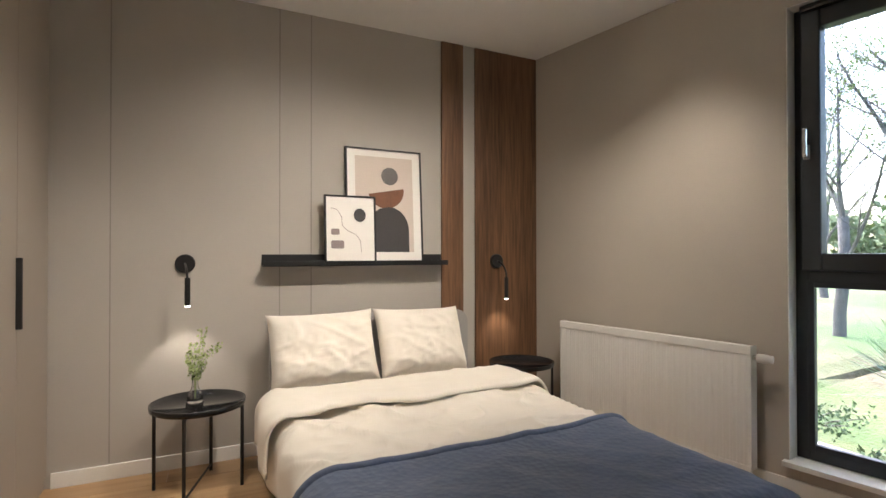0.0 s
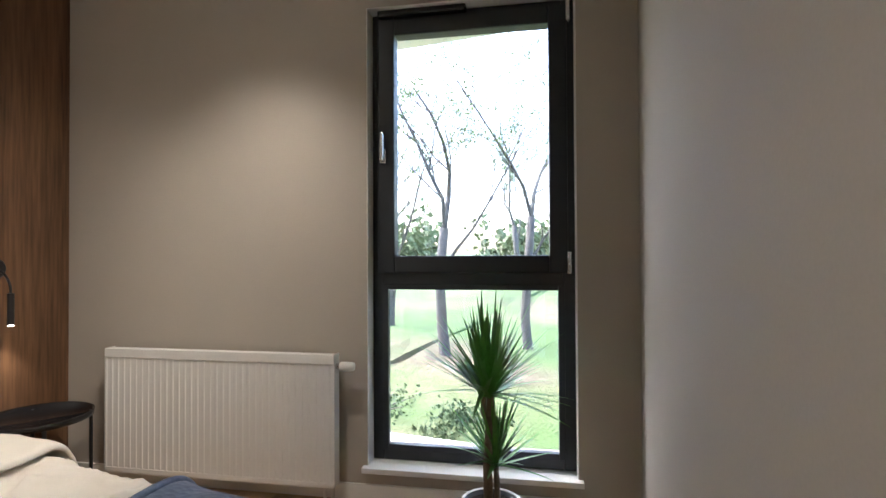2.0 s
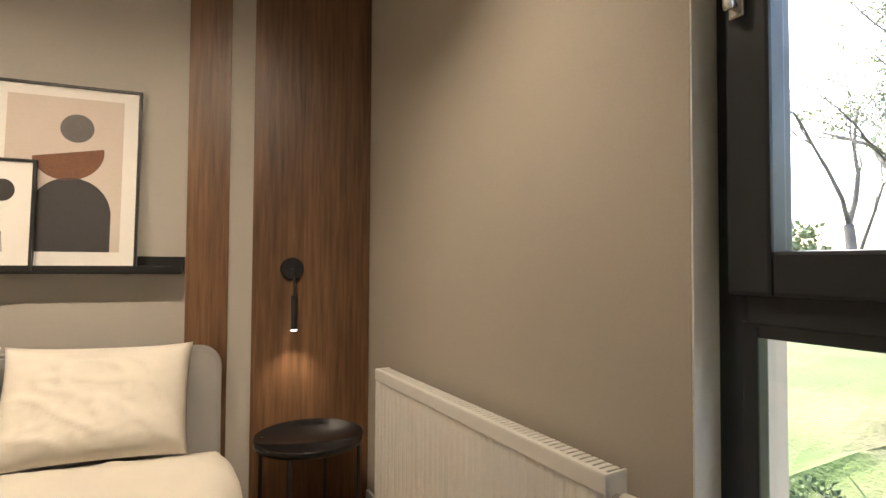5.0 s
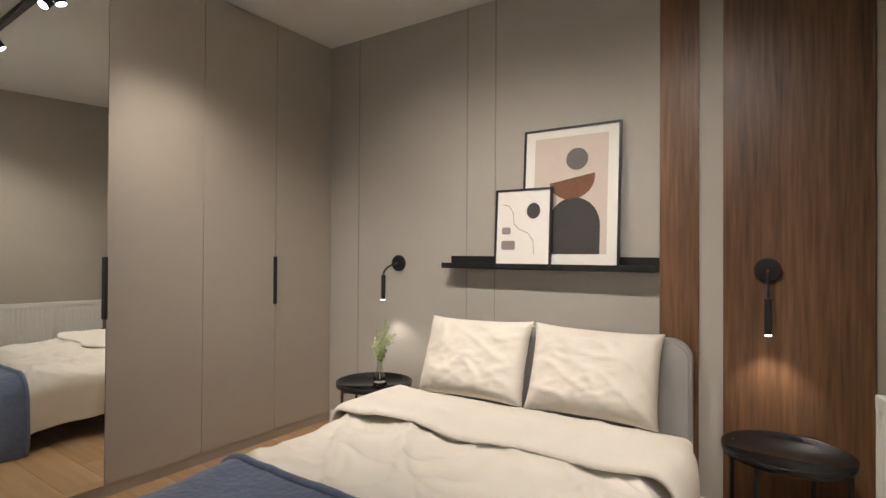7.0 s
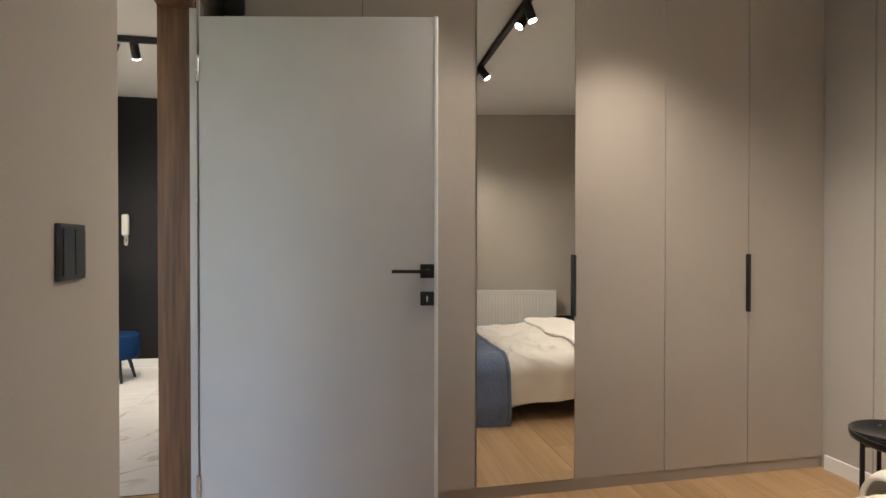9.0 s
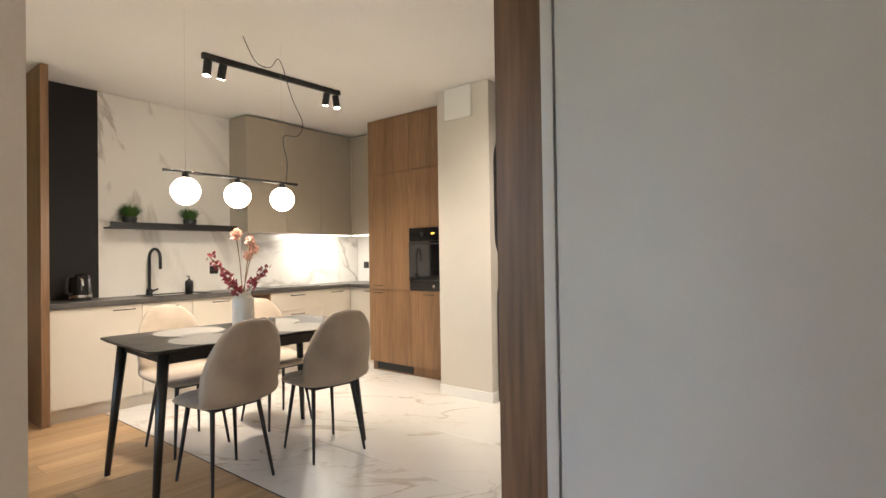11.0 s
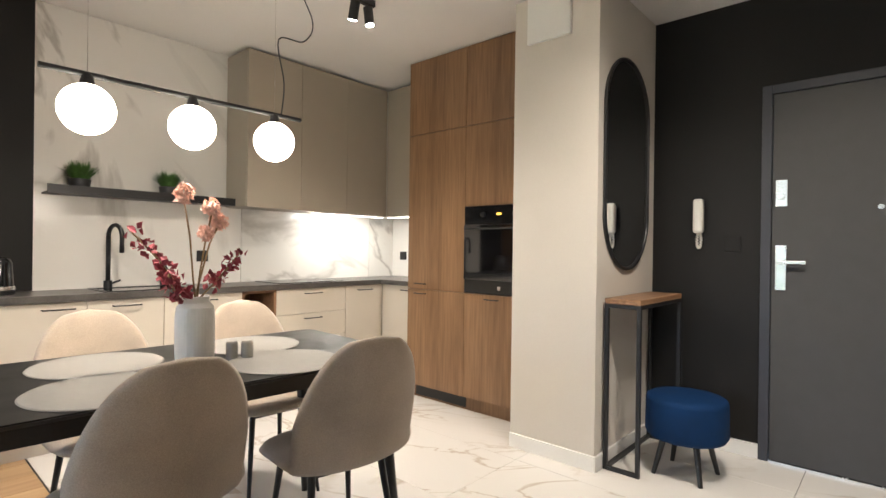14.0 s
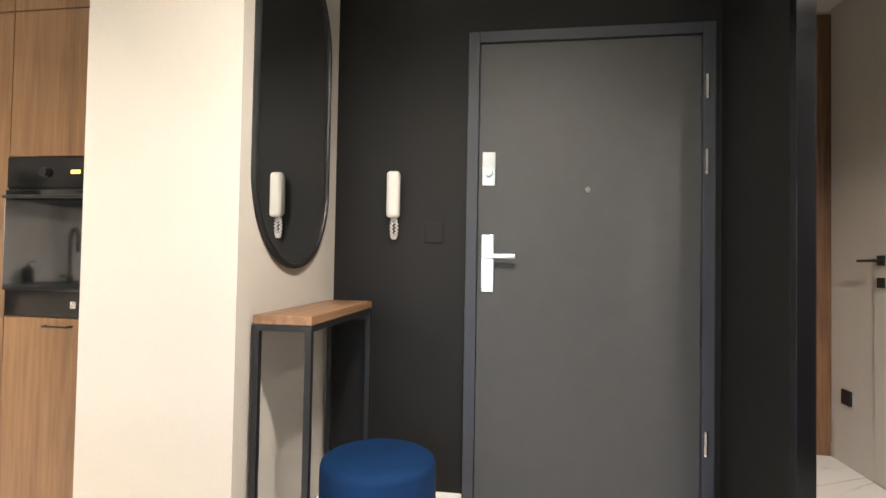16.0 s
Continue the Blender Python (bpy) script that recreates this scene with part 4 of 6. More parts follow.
# ---------------- tall units, pillar fittings ----------------
TX = -5.508        # fronts of the tall units, set back behind the pillar
TY = [-6.553, -5.985, PY - 0.5215]
for i in range(2):
    y0, y1 = TY[i], TY[i + 1]
    hw = (y1 - y0) / 2
    u = thing("tall_cabinet", "tall walnut kitchen unit with a built-in oven" if i else "tall walnut kitchen unit with handles", "kitchen cabinet", TX, (y0 + y1) / 2, 0, group="tall units")
    part("body", box(-0.62, -0.021, -hw, hw - 0.0005, 0.10, H - 0.004), M_NUT, u)
    p = part("plinth", box(-0.58, -0.05, -hw, hw - 0.0005, 0.0, 0.098), M_NUT, u)
    if i == 0:
        part("plinth_grille", box(-0.05, -0.046, -hw + 0.06, hw - 0.01, 0.015, 0.085, 0.001), M_BLACK, p, "black vent grille")
    zs = [(0.102, 0.834), (1.447, 2.01), (2.014, H - 0.006)] if i else [(0.102, 0.834), (0.838, 2.01), (2.014, H - 0.006)]
    for a, b in zs:
        dd = part("door", box(-0.020, 0.0, -hw + 0.0015, hw - 0.002, a, b, 0.0012), M_NUT, u)
        if a < 1 and (a, i) != (1.447, 1):
            z = b - 0.03 if a < 0.5 else a + 0.04
            yy = 0.0 if i else -hw + 0.14
            part("handle", tube([(0.0, yy - 0.055 - 0.06 * i, z), (0.022, yy - 0.05 - 0.06 * i, z), (0.022, yy + 0.05 - 0.06 * i, z), (0.0, yy + 0.055 - 0.06 * i, z)], 0.004, 8), M_BLACK, dd, "slim dark bar handle")
    if i:
        ov = part("oven", box(-0.020, 0.004, -hw + 0.003, hw - 0.004, 0.840, 1.442, 0.003), M_BLACKGLOSS, u, "black glass built-in oven")
        part("control_panel", box(0.0042, 0.010, -hw + 0.004, hw - 0.005, 1.325, 1.440, 0.002), M_BLACKGLOSS, ov)
        part("oven_door", box(0.0042, 0.016, -hw + 0.004, hw - 0.005, 0.935, 1.317, 0.003), M_OVENGLASS, ov, "dark glass oven door")
        part("oven_window", box(0.0162, 0.0172, -hw + 0.06, hw - 0.06, 0.985, 1.225), M_OVENGLASS, ov)
        for q in (-0.13, 0.13):
            part("knob", tube([(0.010, q, 1.383), (0.026, q, 1.383)], [0.019, 0.017], 20), M_BLACK, ov)
        part("display", box(0.0102, 0.0108, -0.022, 0.018, 1.377, 1.391), M_DISPLAY, ov, "amber clock display")
        part("oven_handle", tube([(0.016, -hw + 0.03, 1.287), (0.045, -hw + 0.03, 1.287), (0.045, hw - 0.03, 1.287), (0.016, hw - 0.03, 1.287)], 0.007, 10), M_BLACK, ov)
        part("badge", box(0.0045, 0.0049, -0.012, 0.012, 0.872, 0.898), M_CHROME, ov, "small pale maker's mark")

v = thing("vent_cover", "white square access panel high on the pillar", "vent cover", PX, -5.155, 0)
part("panel", box(0, 0.022, -0.135, 0.135, 2.312, 2.572, 0.004), M_WHITE, v)

mi = thing("mirror", "pill-shaped wall mirror with a thin black frame", "mirror", -5.585, PY, 1.638)
st = [(0.305 * math.cos(radians(a)), 0.29 + 0.305 * math.sin(radians(a))) for a in range(0, 181, 6)] + [(0.305 * math.cos(radians(a)), -0.29 + 0.305 * math.sin(radians(a))) for a in range(180, 361, 6)]
m2 = Matrix.Rotation(radians(90), 4, "X")
bm = slab(st, -0.004, -0.001)
bm.transform(m2)
rim = tube([Vector((x * 0.988, z * 0.994, 0.0)) for x, z in st + st[:1]], 0.011, 8)
rim.transform(Matrix.Translation((0, 0.009, 0)) @ m2)
part("frame", rim, M_BLACK, mi, "thin black metal frame")
part("backing", bm, M_BLACK, mi)
inn = [(x * 0.972, z * 0.985) for x, z in st]
bm = slab(inn, -0.0075, -0.0045)
bm.transform(m2)
part("mirror_glass", bm, M_MIRROR, mi)

co = thing("console_table", "narrow console with a walnut top and black steel frame", "console table", 0, 0, 0)
CX0, CX1, CY0, CY1, CZ = -5.93, -5.285, PY + 0.016, PY + 0.205, 0.899
part("tabletop", box(CX0, CX1, CY0, CY1, CZ - 0.028, CZ, 0.002), M_NUTX, co, "walnut top board")
b = 0.02
for y in (CY0, CY1 - b):
    for x in (CX0, CX1 - b):
        part("leg", box(x, x + b, y, y + b, b, CZ - 0.0285 - b), M_BLACK, co)
for x in (CX0, CX1 - b):
    for z in (0.0, CZ - 0.0285 - b):
        part("rail", box(x, x + b, CY0, CY1, z, z + b), M_BLACK, co)
for y, z in ((CY0, 0.0), (CY0, CZ - 0.0285 - b), (CY1 - b, CZ - 0.0285 - b)):
    part("rail", box(CX0 + b, CX1 - b, y, y + b, z, z + b), M_BLACK, co)

sl = thing("stool", "round navy velvet stool on splayed dark legs", "stool", -5.525, -4.505, 0)
rib = bmesh.new()
n = 96
prof = [(0.0, 0.405), (0.12, 0.406), (0.180, 0.403), (0.192, 0.395), (0.196, 0.38), (0.196, 0.22), (0.186, 0.20), (0.0, 0.198)]
rings = []
for r, z in prof:
    if r == 0:
        rings.append([rib.verts.new((0, 0, z))] )
        continue
    rings.append([rib.verts.new(((r + (0.0022 if q % 2 and 0.2 < z < 0.37 else 0)) * math.cos(2 * math.pi * q / n), (r + (0.0022 if q % 2 and 0.2 < z < 0.37 else 0)) * math.sin(2 * math.pi * q / n), z)) for q in range(n)])
for a, c in zip(rings, rings[1:]):
    for q in range(n):
        w = (q + 1) % n
        if len(a) == 1:
            rib.faces.new((a[0], c[q], c[w]))
        elif len(c) == 1:
            rib.faces.new((a[q], a[w], c[0]))
        else:
            rib.faces.new((a[q], a[w], c[w], c[q]))
part("seat", rib, M_NAVYVEL, sl, "ribbed navy velvet seat", True)
for q in range(4):
    a = radians(40 + 90 * q)
    part("leg", tube([(0.11 * math.cos(a), 0.11 * math.sin(a), 0.20), (0.165 * math.cos(a), 0.165 * math.sin(a), 0.0)], [0.017, 0.011], 12), M_TABLE, sl, "dark wooden leg")

ph = thing("intercom", "white wall intercom handset with a coiled cord", "intercom", BX, -4.585, 0)
part("cradle", box(0, 0.022, -0.022, 0.022, 1.275, 1.445, 0.006), M_PLASTIC, ph)
part("handset", box(0.018, 0.062, -0.029, 0.029, 1.258, 1.462, 0.021, seg=5), M_PLASTIC, ph, "", True)
pts = []
for q in range(90):
    f = q / 89
    a = 2 * math.pi * f
    cy, cz = 0.011 * math.sin(a), 1.215 + 0.046 * math.cos(a)
    pts.append((0.02 + 0.006 * math.cos(f * 110), cy + 0.006 * math.sin(f * 110), cz))
part("cord", tube(pts, 0.0042, 6), M_PLASTIC, ph, "coiled white cord")
k = thing("wall_switch", "black switch on the black wall", "light switch", BX, -4.41, 0)
part("plate", box(0, 0.010, -0.042, 0.042, 1.154, 1.240, 0.003), M_BLACKWALL, k)
part("rocker", box(0.010, 0.013, -0.03, 0.03, 1.166, 1.228, 0.001), M_BLACKWALL, k)

# ---------------- kitchen units ----------------
FY = -7.10
WT = 0.868
XS = [-2.914, -3.526, -3.932, -4.440, -4.700, -5.330, -5.730]
RX = -5.73     # fronts of the short right-hand run
kinds = ["door", "door", "door", "niche", "drawers", "door"]
for i, kd in enumerate(kinds):
    x1, x0 = XS[i], XS[i + 1]
    hw = (x1 - x0) / 2
    u = thing("base_cabinet", {"door": "cream kitchen base unit with a slim bar handle", "niche": "open walnut niche unit between cream base units", "drawers": "cream kitchen drawer unit with three fronts"}[kd], "kitchen cabinet", (x0 + x1) / 2, FY, 0, group="kitchen base units")
    M_BODY = M_NUTX if kd == "niche" else M_CREAM
    if kd == "niche":
        bm = bmesh.new()
        box(-hw, -hw + 0.018, -0.38, 0, 0.10, 0.828, bm=bm)
        box(hw - 0.018, hw, -0.38, 0, 0.10, 0.828, bm=bm)
        box(-hw + 0.018, hw - 0.018, -0.38, 0, 0.10, 0.118, bm=bm)
        box(-hw + 0.018, hw - 0.018, -0.38, 0, 0.810, 0.828, bm=bm)
        box(-hw + 0.018, hw - 0.018, -0.38, -0.36, 0.118, 0.810, bm=bm)
        part("body", bm, M_NUTX, u, "open walnut carcass")
        for z in (0.34, 0.57):
            part("shelf", box(-hw + 0.0185, hw - 0.0185, -0.358, -0.01, z, z + 0.018), M_NUTX, u)
    else:
        part("body", box(-hw + 0.0005, hw - 0.0005, -0.38, -0.021, 0.10, 0.828), M_CREAM, u)
    part("plinth", box(-hw, hw, -0.38, -0.05, 0, 0.098), M_CREAM, u)
    fronts = {"door": [(0.105, 0.824)], "niche": [], "drawers": [(0.105, 0.44), (0.444, 0.632), (0.636, 0.824)]}[kd]
    for a, b in fronts:
        f = part("drawer_front" if kd == "drawers" else "door", box(-hw + 0.002, hw - 0.002, -0.020, 0, a, b, 0.0012), M_CREAM, u)
        z = b - 0.035
        hx = 0 if kd == "drawers" else (-hw + 0.13 if i == 0 else 0.0)
        part("handle", tube([(hx - 0.075, 0, z), (hx - 0.072, 0.024, z), (hx + 0.072, 0.024, z), (hx + 0.075, 0, z)], 0.0042, 8), M_BLACK, f, "slim dark bar handle")
# short run to the tall units
u = thing("base_cabinet", "cream corner base unit beside the tall units", "kitchen cabinet", RX, -6.825, 0, group="kitchen base units")
part("body", box(-0.47, -0.021, -0.265, 0.265, 0.10, 0.828), M_CREAM, u)
part("plinth", box(-0.46, -0.05, -0.265, 0.265, 0, 0.098), M_CREAM, u)
f = part("door", box(-0.020, 0, -0.263, 0.263, 0.105, 0.824, 0.0012), M_CREAM, u)
part("corner_plinth", box(-0.12, -0.052, -0.335, -0.2655, 0, 0.097), M_CREAM, u)
part("filler", box(-0.045, -0.003, -0.2745, -0.2645, 0.10, 0.827), M_CREAM, u)
part("handle", tube([(0, -0.02, 0.79), (0.024, -0.018, 0.79), (0.024, 0.13, 0.79), (0, 0.132, 0.79)], 0.0042, 8), M_BLACK, f, "slim dark bar handle")

wt = thing("worktop", "dark stone-look kitchen worktop with an inset sink", "worktop")
part("slab", box(-5.70, -2.914, KW + 0.012, FY + 0.018, 0.829, WT, 0.002), M_STONE, wt)
part("slab", box(-6.215, -5.701, KW + 0.012, -6.556, 0.829, WT, 0.002), M_STONE, wt)
sk = thing("sink", "dark composite sink set in the worktop", "sink", -3.86, -7.275, WT)
bm = bmesh.new()
box(-0.25, 0.25, -0.165, -0.145, -0.002, 0.006, bm=bm)
box(-0.25, 0.25, 0.145, 0.165, -0.002, 0.006, bm=bm)
box(-0.25, -0.225, -0.145, 0.145, -0.002, 0.006, bm=bm)
box(0.225, 0.25, -0.145, 0.145, -0.002, 0.006, bm=bm)
part("rim", bm, M_BLACK, sk)
part("bowl", box(-0.225, 0.225, -0.145, 0.145, -0.002, 0.002), M_BLACKGLOSS, sk)
fa = thing("faucet", "matt black arched kitchen tap", "faucet", -3.715, -7.425, WT)
part("base", tube([(0, 0, 0.0005), (0, 0, 0.05)], 0.024, 18), M_BLACK, fa)
pts = [(0, 0, 0.04), (0, 0, 0.325)] + [(0.0 - 0.055 * 0.4 + 0.055 * 0.4 * math.cos(a), 0.055 - 0.055 * math.cos(a), 0.325 + 0.075 * math.sin(a)) for a in [math.pi * q / 12 for q in range(13)]] + [(-0.044, 0.11, 0.225)]
part("spout", tube(pts, 0.013, 12), M_BLACK, fa, "", True)
part("lever", tube([(-0.02, 0, 0.03), (-0.07, 0, 0.05)], 0.007), M_BLACK, fa)
so2 = thing("soap_dispenser", "small black soap bottle on the worktop", "soap dispenser", -4.057, -7.42, WT)
part("bottle", lathe([(0, 0.0005), (0.034, 0.001), (0.036, 0.09), (0.030, 0.11), (0.010, 0.118), (0.010, 0.13), (0, 0.131)], 20), M_BLACK, so2, "", True)
part("pump", tube([(0, 0, 0.13), (0, 0, 0.15), (0.03, 0.02, 0.152)], 0.005), M_BLACK, so2)
ke = thing("kettle", "black glass electric kettle on its base", "kettle", -3.165, -7.31, WT)
part("base", lathe([(0, 0.0005), (0.078, 0.001), (0.078, 0.018), (0, 0.02)], 28), M_BLACK, ke)
part("jug", lathe([(0, 0.0225), (0.076, 0.022), (0.074, 0.04), (0.066, 0.17), (0.058, 0.195), (0.02, 0.205), (0, 0.206)], 28), M_BLACKGLOSS, ke, "", True)
part("steel_band", lathe([(0.0765, 0.024), (0.0775, 0.025), (0.0768, 0.045), (0.0755, 0.046)], 28), M_CHROME, ke, "steel band")
part("handle", tube([(0.05, 0.03, 0.19), (0.10, 0.06, 0.19), (0.115, 0.07, 0.15), (0.11, 0.066, 0.07), (0.07, 0.04, 0.05)], 0.011, 10), M_BLACK, ke)
hob = thing("hob", "black glass induction hob on the worktop", "hob", -5.02, -7.285, WT)
part("glass", box(-0.29, 0.29, -0.185, 0.175, 0.0005, 0.006, 0.002), M_BLACKGLOSS, hob)

# splashback slabs
sp = thing("splashback", "white marble-look splashback with grey veins", "splashback")
for a, b in ((-4.62, -3.347), (-5.90, -4.624), (-6.2175, -5.904)):
    part("slab", box(a, b, KW, KW + 0.010, WT - 0.03, H - 0.003, 0.001), M_SPLASH, sp)
part("slab", box(-6.219, -6.209, KW + 0.0105, -6.556, WT + 0.001, 1.44, 0.001), M_SPLASH, sp)
for x, y, a in ((-4.327, KW + 0.0105, 0), (-6.2085, -7.33, 1)):
    k = thing("wall_socket", "black socket on the splashback", "wall socket", x, y, 0, -math.pi / 2 if a else 0)
    part("plate", box(-0.04, 0.04, 0, 0.012, 1.03, 1.11, 0.003), M_BLACK, k)

# wall shelf with two pots
ks = thing("wall_shelf", "dark wall shelf over the sink", "wall shelf")
part("board", box(-4.56, -3.385, KW + 0.0105, KW + 0.16, 1.440, 1.452, 0.001), M_BLACK, ks)
part("lip", box(-4.56, -3.385, KW + 0.15, KW + 0.16, 1.452, 1.493, 0.001), M_BLACK, ks)
for x, sd in ((-3.557, 1), (-4.065, 2)):
    pt = thing("potted_grass", "small faux grass in a black pot on the shelf", "potted plant", x, KW + 0.085, 1.4525, group="shelf plants")
    part("pot", lathe([(0, 0.0003), (0.046, 0.0005), (0.060, 0.085), (0.057, 0.088), (0.052, 0.08), (0, 0.078)], 20), M_BLACK, pt, "black pot", True)
    rnd = random.Random(sd)
    bm = bmesh.new()
    for q in range(380):
        a, sp_ = rnd.uniform(0, 6.283), rnd.uniform(0.2, 1.0)
        r0 = 0.035 * math.sqrt(rnd.random())
        p = Vector((r0 * math.cos(a), r0 * math.sin(a), 0.075))
        tip = p + Vector((0.095 * sp_ * math.cos(a), 0.095 * sp_ * math.sin(a), rnd.uniform(0.07, 0.135) * (1.15 - 0.45 * sp_)))
        sd_ = Vector((-math.sin(a), math.cos(a), 0)) * 0.0035
        mid = (p + tip) / 2 + Vector((0, 0, 0.012))
        vs = [bm.verts.new(z) for z in (p - sd_, p + sd_, mid + sd_, mid - sd_, tip)]
        bm.faces.new((vs[0], vs[1], vs[2], vs[3]))
        bm.faces.new((vs[3], vs[2], vs[4]))
    part("grass_tuft", bm, M_GRASSPOT, pt, "green grass blades")

# upper units
UX = [-4.50, -4.94, -5.38, -5.824]
UF, UZ0 = -7.165, 1.432
for i in range(3):
    x1, x0 = UX[i], UX[i + 1]
    hw = (x1 - x0) / 2
    u = thing("wall_cabinet", "taupe kitchen wall unit up to the ceiling", "kitchen cabinet", (x0 + x1) / 2, UF, 0, group="kitchen wall units")
    part("body", box(-hw + 0.0005, hw, KW - UF + 0.012, -0.021, UZ0, H - 0.02), M_TAUPE, u)
    part("door", box(-hw + 0.0012, hw - 0.0012, -0.02, 0, UZ0 - 0.004, H - 0.022, 0.0012), M_TAUPE, u)
u = thing("wall_cabinet", "taupe kitchen wall unit beside the tall units", "kitchen cabinet", -5.825, -6.86, 0, group="kitchen wall units")
part("body", box(-0.38, -0.021, -0.30, 0.30, UZ0, H - 0.02), M_TAUPE, u)
part("door", box(-0.02, 0, -0.30, 0.302, UZ0 - 0.004, H - 0.022, 0.0012), M_TAUPE, u)
led2 = thing("led_strip", "lit strip light under the wall units", "strip light")
part("profile", box(-5.84, -5.10, -7.25, -7.23, UZ0 - 0.012, UZ0 - 0.002), M_CHROME, led2)
part("diffuser", box(-5.84, -5.10, -7.248, -7.232, UZ0 - 0.014, UZ0 - 0.0125), M_LED, led2, "lit diffuser")
part("profile", box(-5.90, -5.88, -7.21, -6.57, UZ0 - 0.012, UZ0 - 0.002), M_CHROME, led2)
part("diffuser", box(-5.898, -5.882, -7.21, -6.57, UZ0 - 0.014, UZ0 - 0.0125), M_LED, led2, "lit diffuser")
lamp("counter_light", "AREA", 6, look((-5.47, -7.24, UZ0 - 0.02), (-5.47, -7.40, 0.8)), (1, 0.90, 0.74), w=0.60, h=0.02)
lamp("counter_light", "AREA", 5, look((-5.89, -6.88, UZ0 - 0.02), (-6.1, -6.9, 0.8)), (1, 0.88, 0.70), w=0.02, h=0.6)

# ---------------- dining ----------------
TX0, TX1, TYA, TYB = -4.100, -2.790, -5.840, -5.095
tb = thing("dining_table", "black dining table with slim splayed legs", "dining table", (TX0 + TX1) / 2, (TYA + TYB) / 2, 0, -0.055)
w, d = TX1 - TX0, TYB - TYA
bm = slab(rounded(w, d, 0.05), 0.735, 0.755, bevel=0.004)
for v_ in bm.verts:
    if v_.co.z < 0.745:
        v_.co.x *= 0.975
        v_.co.y *= 0.96
part("tabletop", bm, M_TABLE, tb, "thin black top with bevelled edge")
bm = bmesh.new()
box(-w / 2 + 0.12, w / 2 - 0.12, -d / 2 + 0.08, -d / 2 + 0.10, 0.675, 0.735, bm=bm)
box(-w / 2 + 0.12, w / 2 - 0.12, d / 2 - 0.10, d / 2 - 0.08, 0.675, 0.735, bm=bm)
box(-w / 2 + 0.10, -w / 2 + 0.12, -d / 2 + 0.08, d / 2 - 0.08, 0.675, 0.735, bm=bm)
box(w / 2 - 0.12, w / 2 - 0.10, -d / 2 + 0.08, d / 2 - 0.08, 0.675, 0.735, bm=bm)
part("apron", bm, M_TABLE, tb)
for sx in (-1, 1):
    for sy in (-1, 1):
        part("leg", tube([(sx * (w / 2 - 0.10), sy * (d / 2 - 0.09), 0.735), (sx * (w / 2 - 0.035), sy * (d / 2 - 0.03), 0.0)], [0.028, 0.015], 14), M_TABLE, tb, smooth=True)


def dining_chair(label):
    t = thing("dining_chair", label, "chair", group="chairs round the table")
    # the shell follows a line from the seat's front edge (local +y) round and up the back
    seat_l, bend, turn, back_l = 0.36, 0.07, radians(78), 0.388
    total = seat_l + bend * turn + back_l

    def line(v):
        q = v * total
        if q < seat_l:
            return 0.21 - q, 0.440 - 0.012 * math.sin(math.pi * q / seat_l), 0.0
        q -= seat_l
        th = min(turn, q / bend)
        y, z = 0.21 - seat_l - bend * math.sin(th), 0.440 + bend * (1 - math.cos(th))
        q = max(0.0, q - bend * turn)
        return y - q * math.cos(turn), z + q * math.sin(turn), th

    bm = bmesh.new()
    nu, nv = 24, 44
    for side in (1, -1):
        g = []
        for i in range(nu + 1):
            col = []
            for j in range(nv + 1):
                a, v = i / nu * 2 - 1, j / nv
                y, z, th = line(v)
                e0, e1 = max(0.0, 1 - v / 0.16), max(0.0, (v - 0.66) / 0.34)
                w_ = 0.205 * (1 - e0 ** 2.6) ** 0.42 * (1 - e1 ** 2.8) ** 0.38 * (1 + 0.03 * math.sin(v * 3.1)) * (1.07 - 0.20 * e1)
                k = th / turn
                lift = (0.016 * (1 - k) * min(1, v * 4) + 0.050 * k * (1 - 0.5 * e1)) * a * a * w_ / 0.205
                rim_ = max(0.0, 1 - abs(a) ** 5) ** 0.5 * max(0.0, 1 - e0 ** 6) ** 0.5 * max(0.0, 1 - e1 ** 6) ** 0.5
                o = side * 0.024 * rim_ + lift
                col.append(bm.verts.new((a * max(w_, 0.002), y + math.sin(th) * o, z + math.cos(th) * o)))
            g.append(col)
        for i in range(nu):
            for j in range(nv):
                bm.faces.new((g[i][j], g[i + 1][j], g[i + 1][j + 1], g[i][j + 1]))
    bmesh.ops.remove_doubles(bm, verts=bm.verts, dist=0.0008)
    part("shell", bm, M_VELVET, t, "greige velvet seat and back in one", True)
    part("under_frame", box(-0.13, 0.13, -0.12, 0.13, 0.395, 0.415, 0.004), M_BLACK, t)
    for sx in (-1, 1):
        for sy in (-1, 1):
            part("leg", tube([(sx * 0.13, sy * 0.12, 0.41), (sx * 0.172, sy * 0.182 - 0.01, 0.0)], [0.013, 0.0075], 10), M_BLACK, t, "slim black metal leg")
    return t


ch = dining_chair("greige velvet dining chair on slim black legs")
ch.matrix_world = pose(-3.215, -5.290, 0, 0, 0, 181)
copy_thing(ch, pose(-3.805, -5.195, 0, 0, 0, 171))
copy_thing(ch, pose(-3.335, -5.94, 0, 0, 0, 2))
copy_thing(ch, pose(-3.955, -5.90, 0, 0, 0, -2))

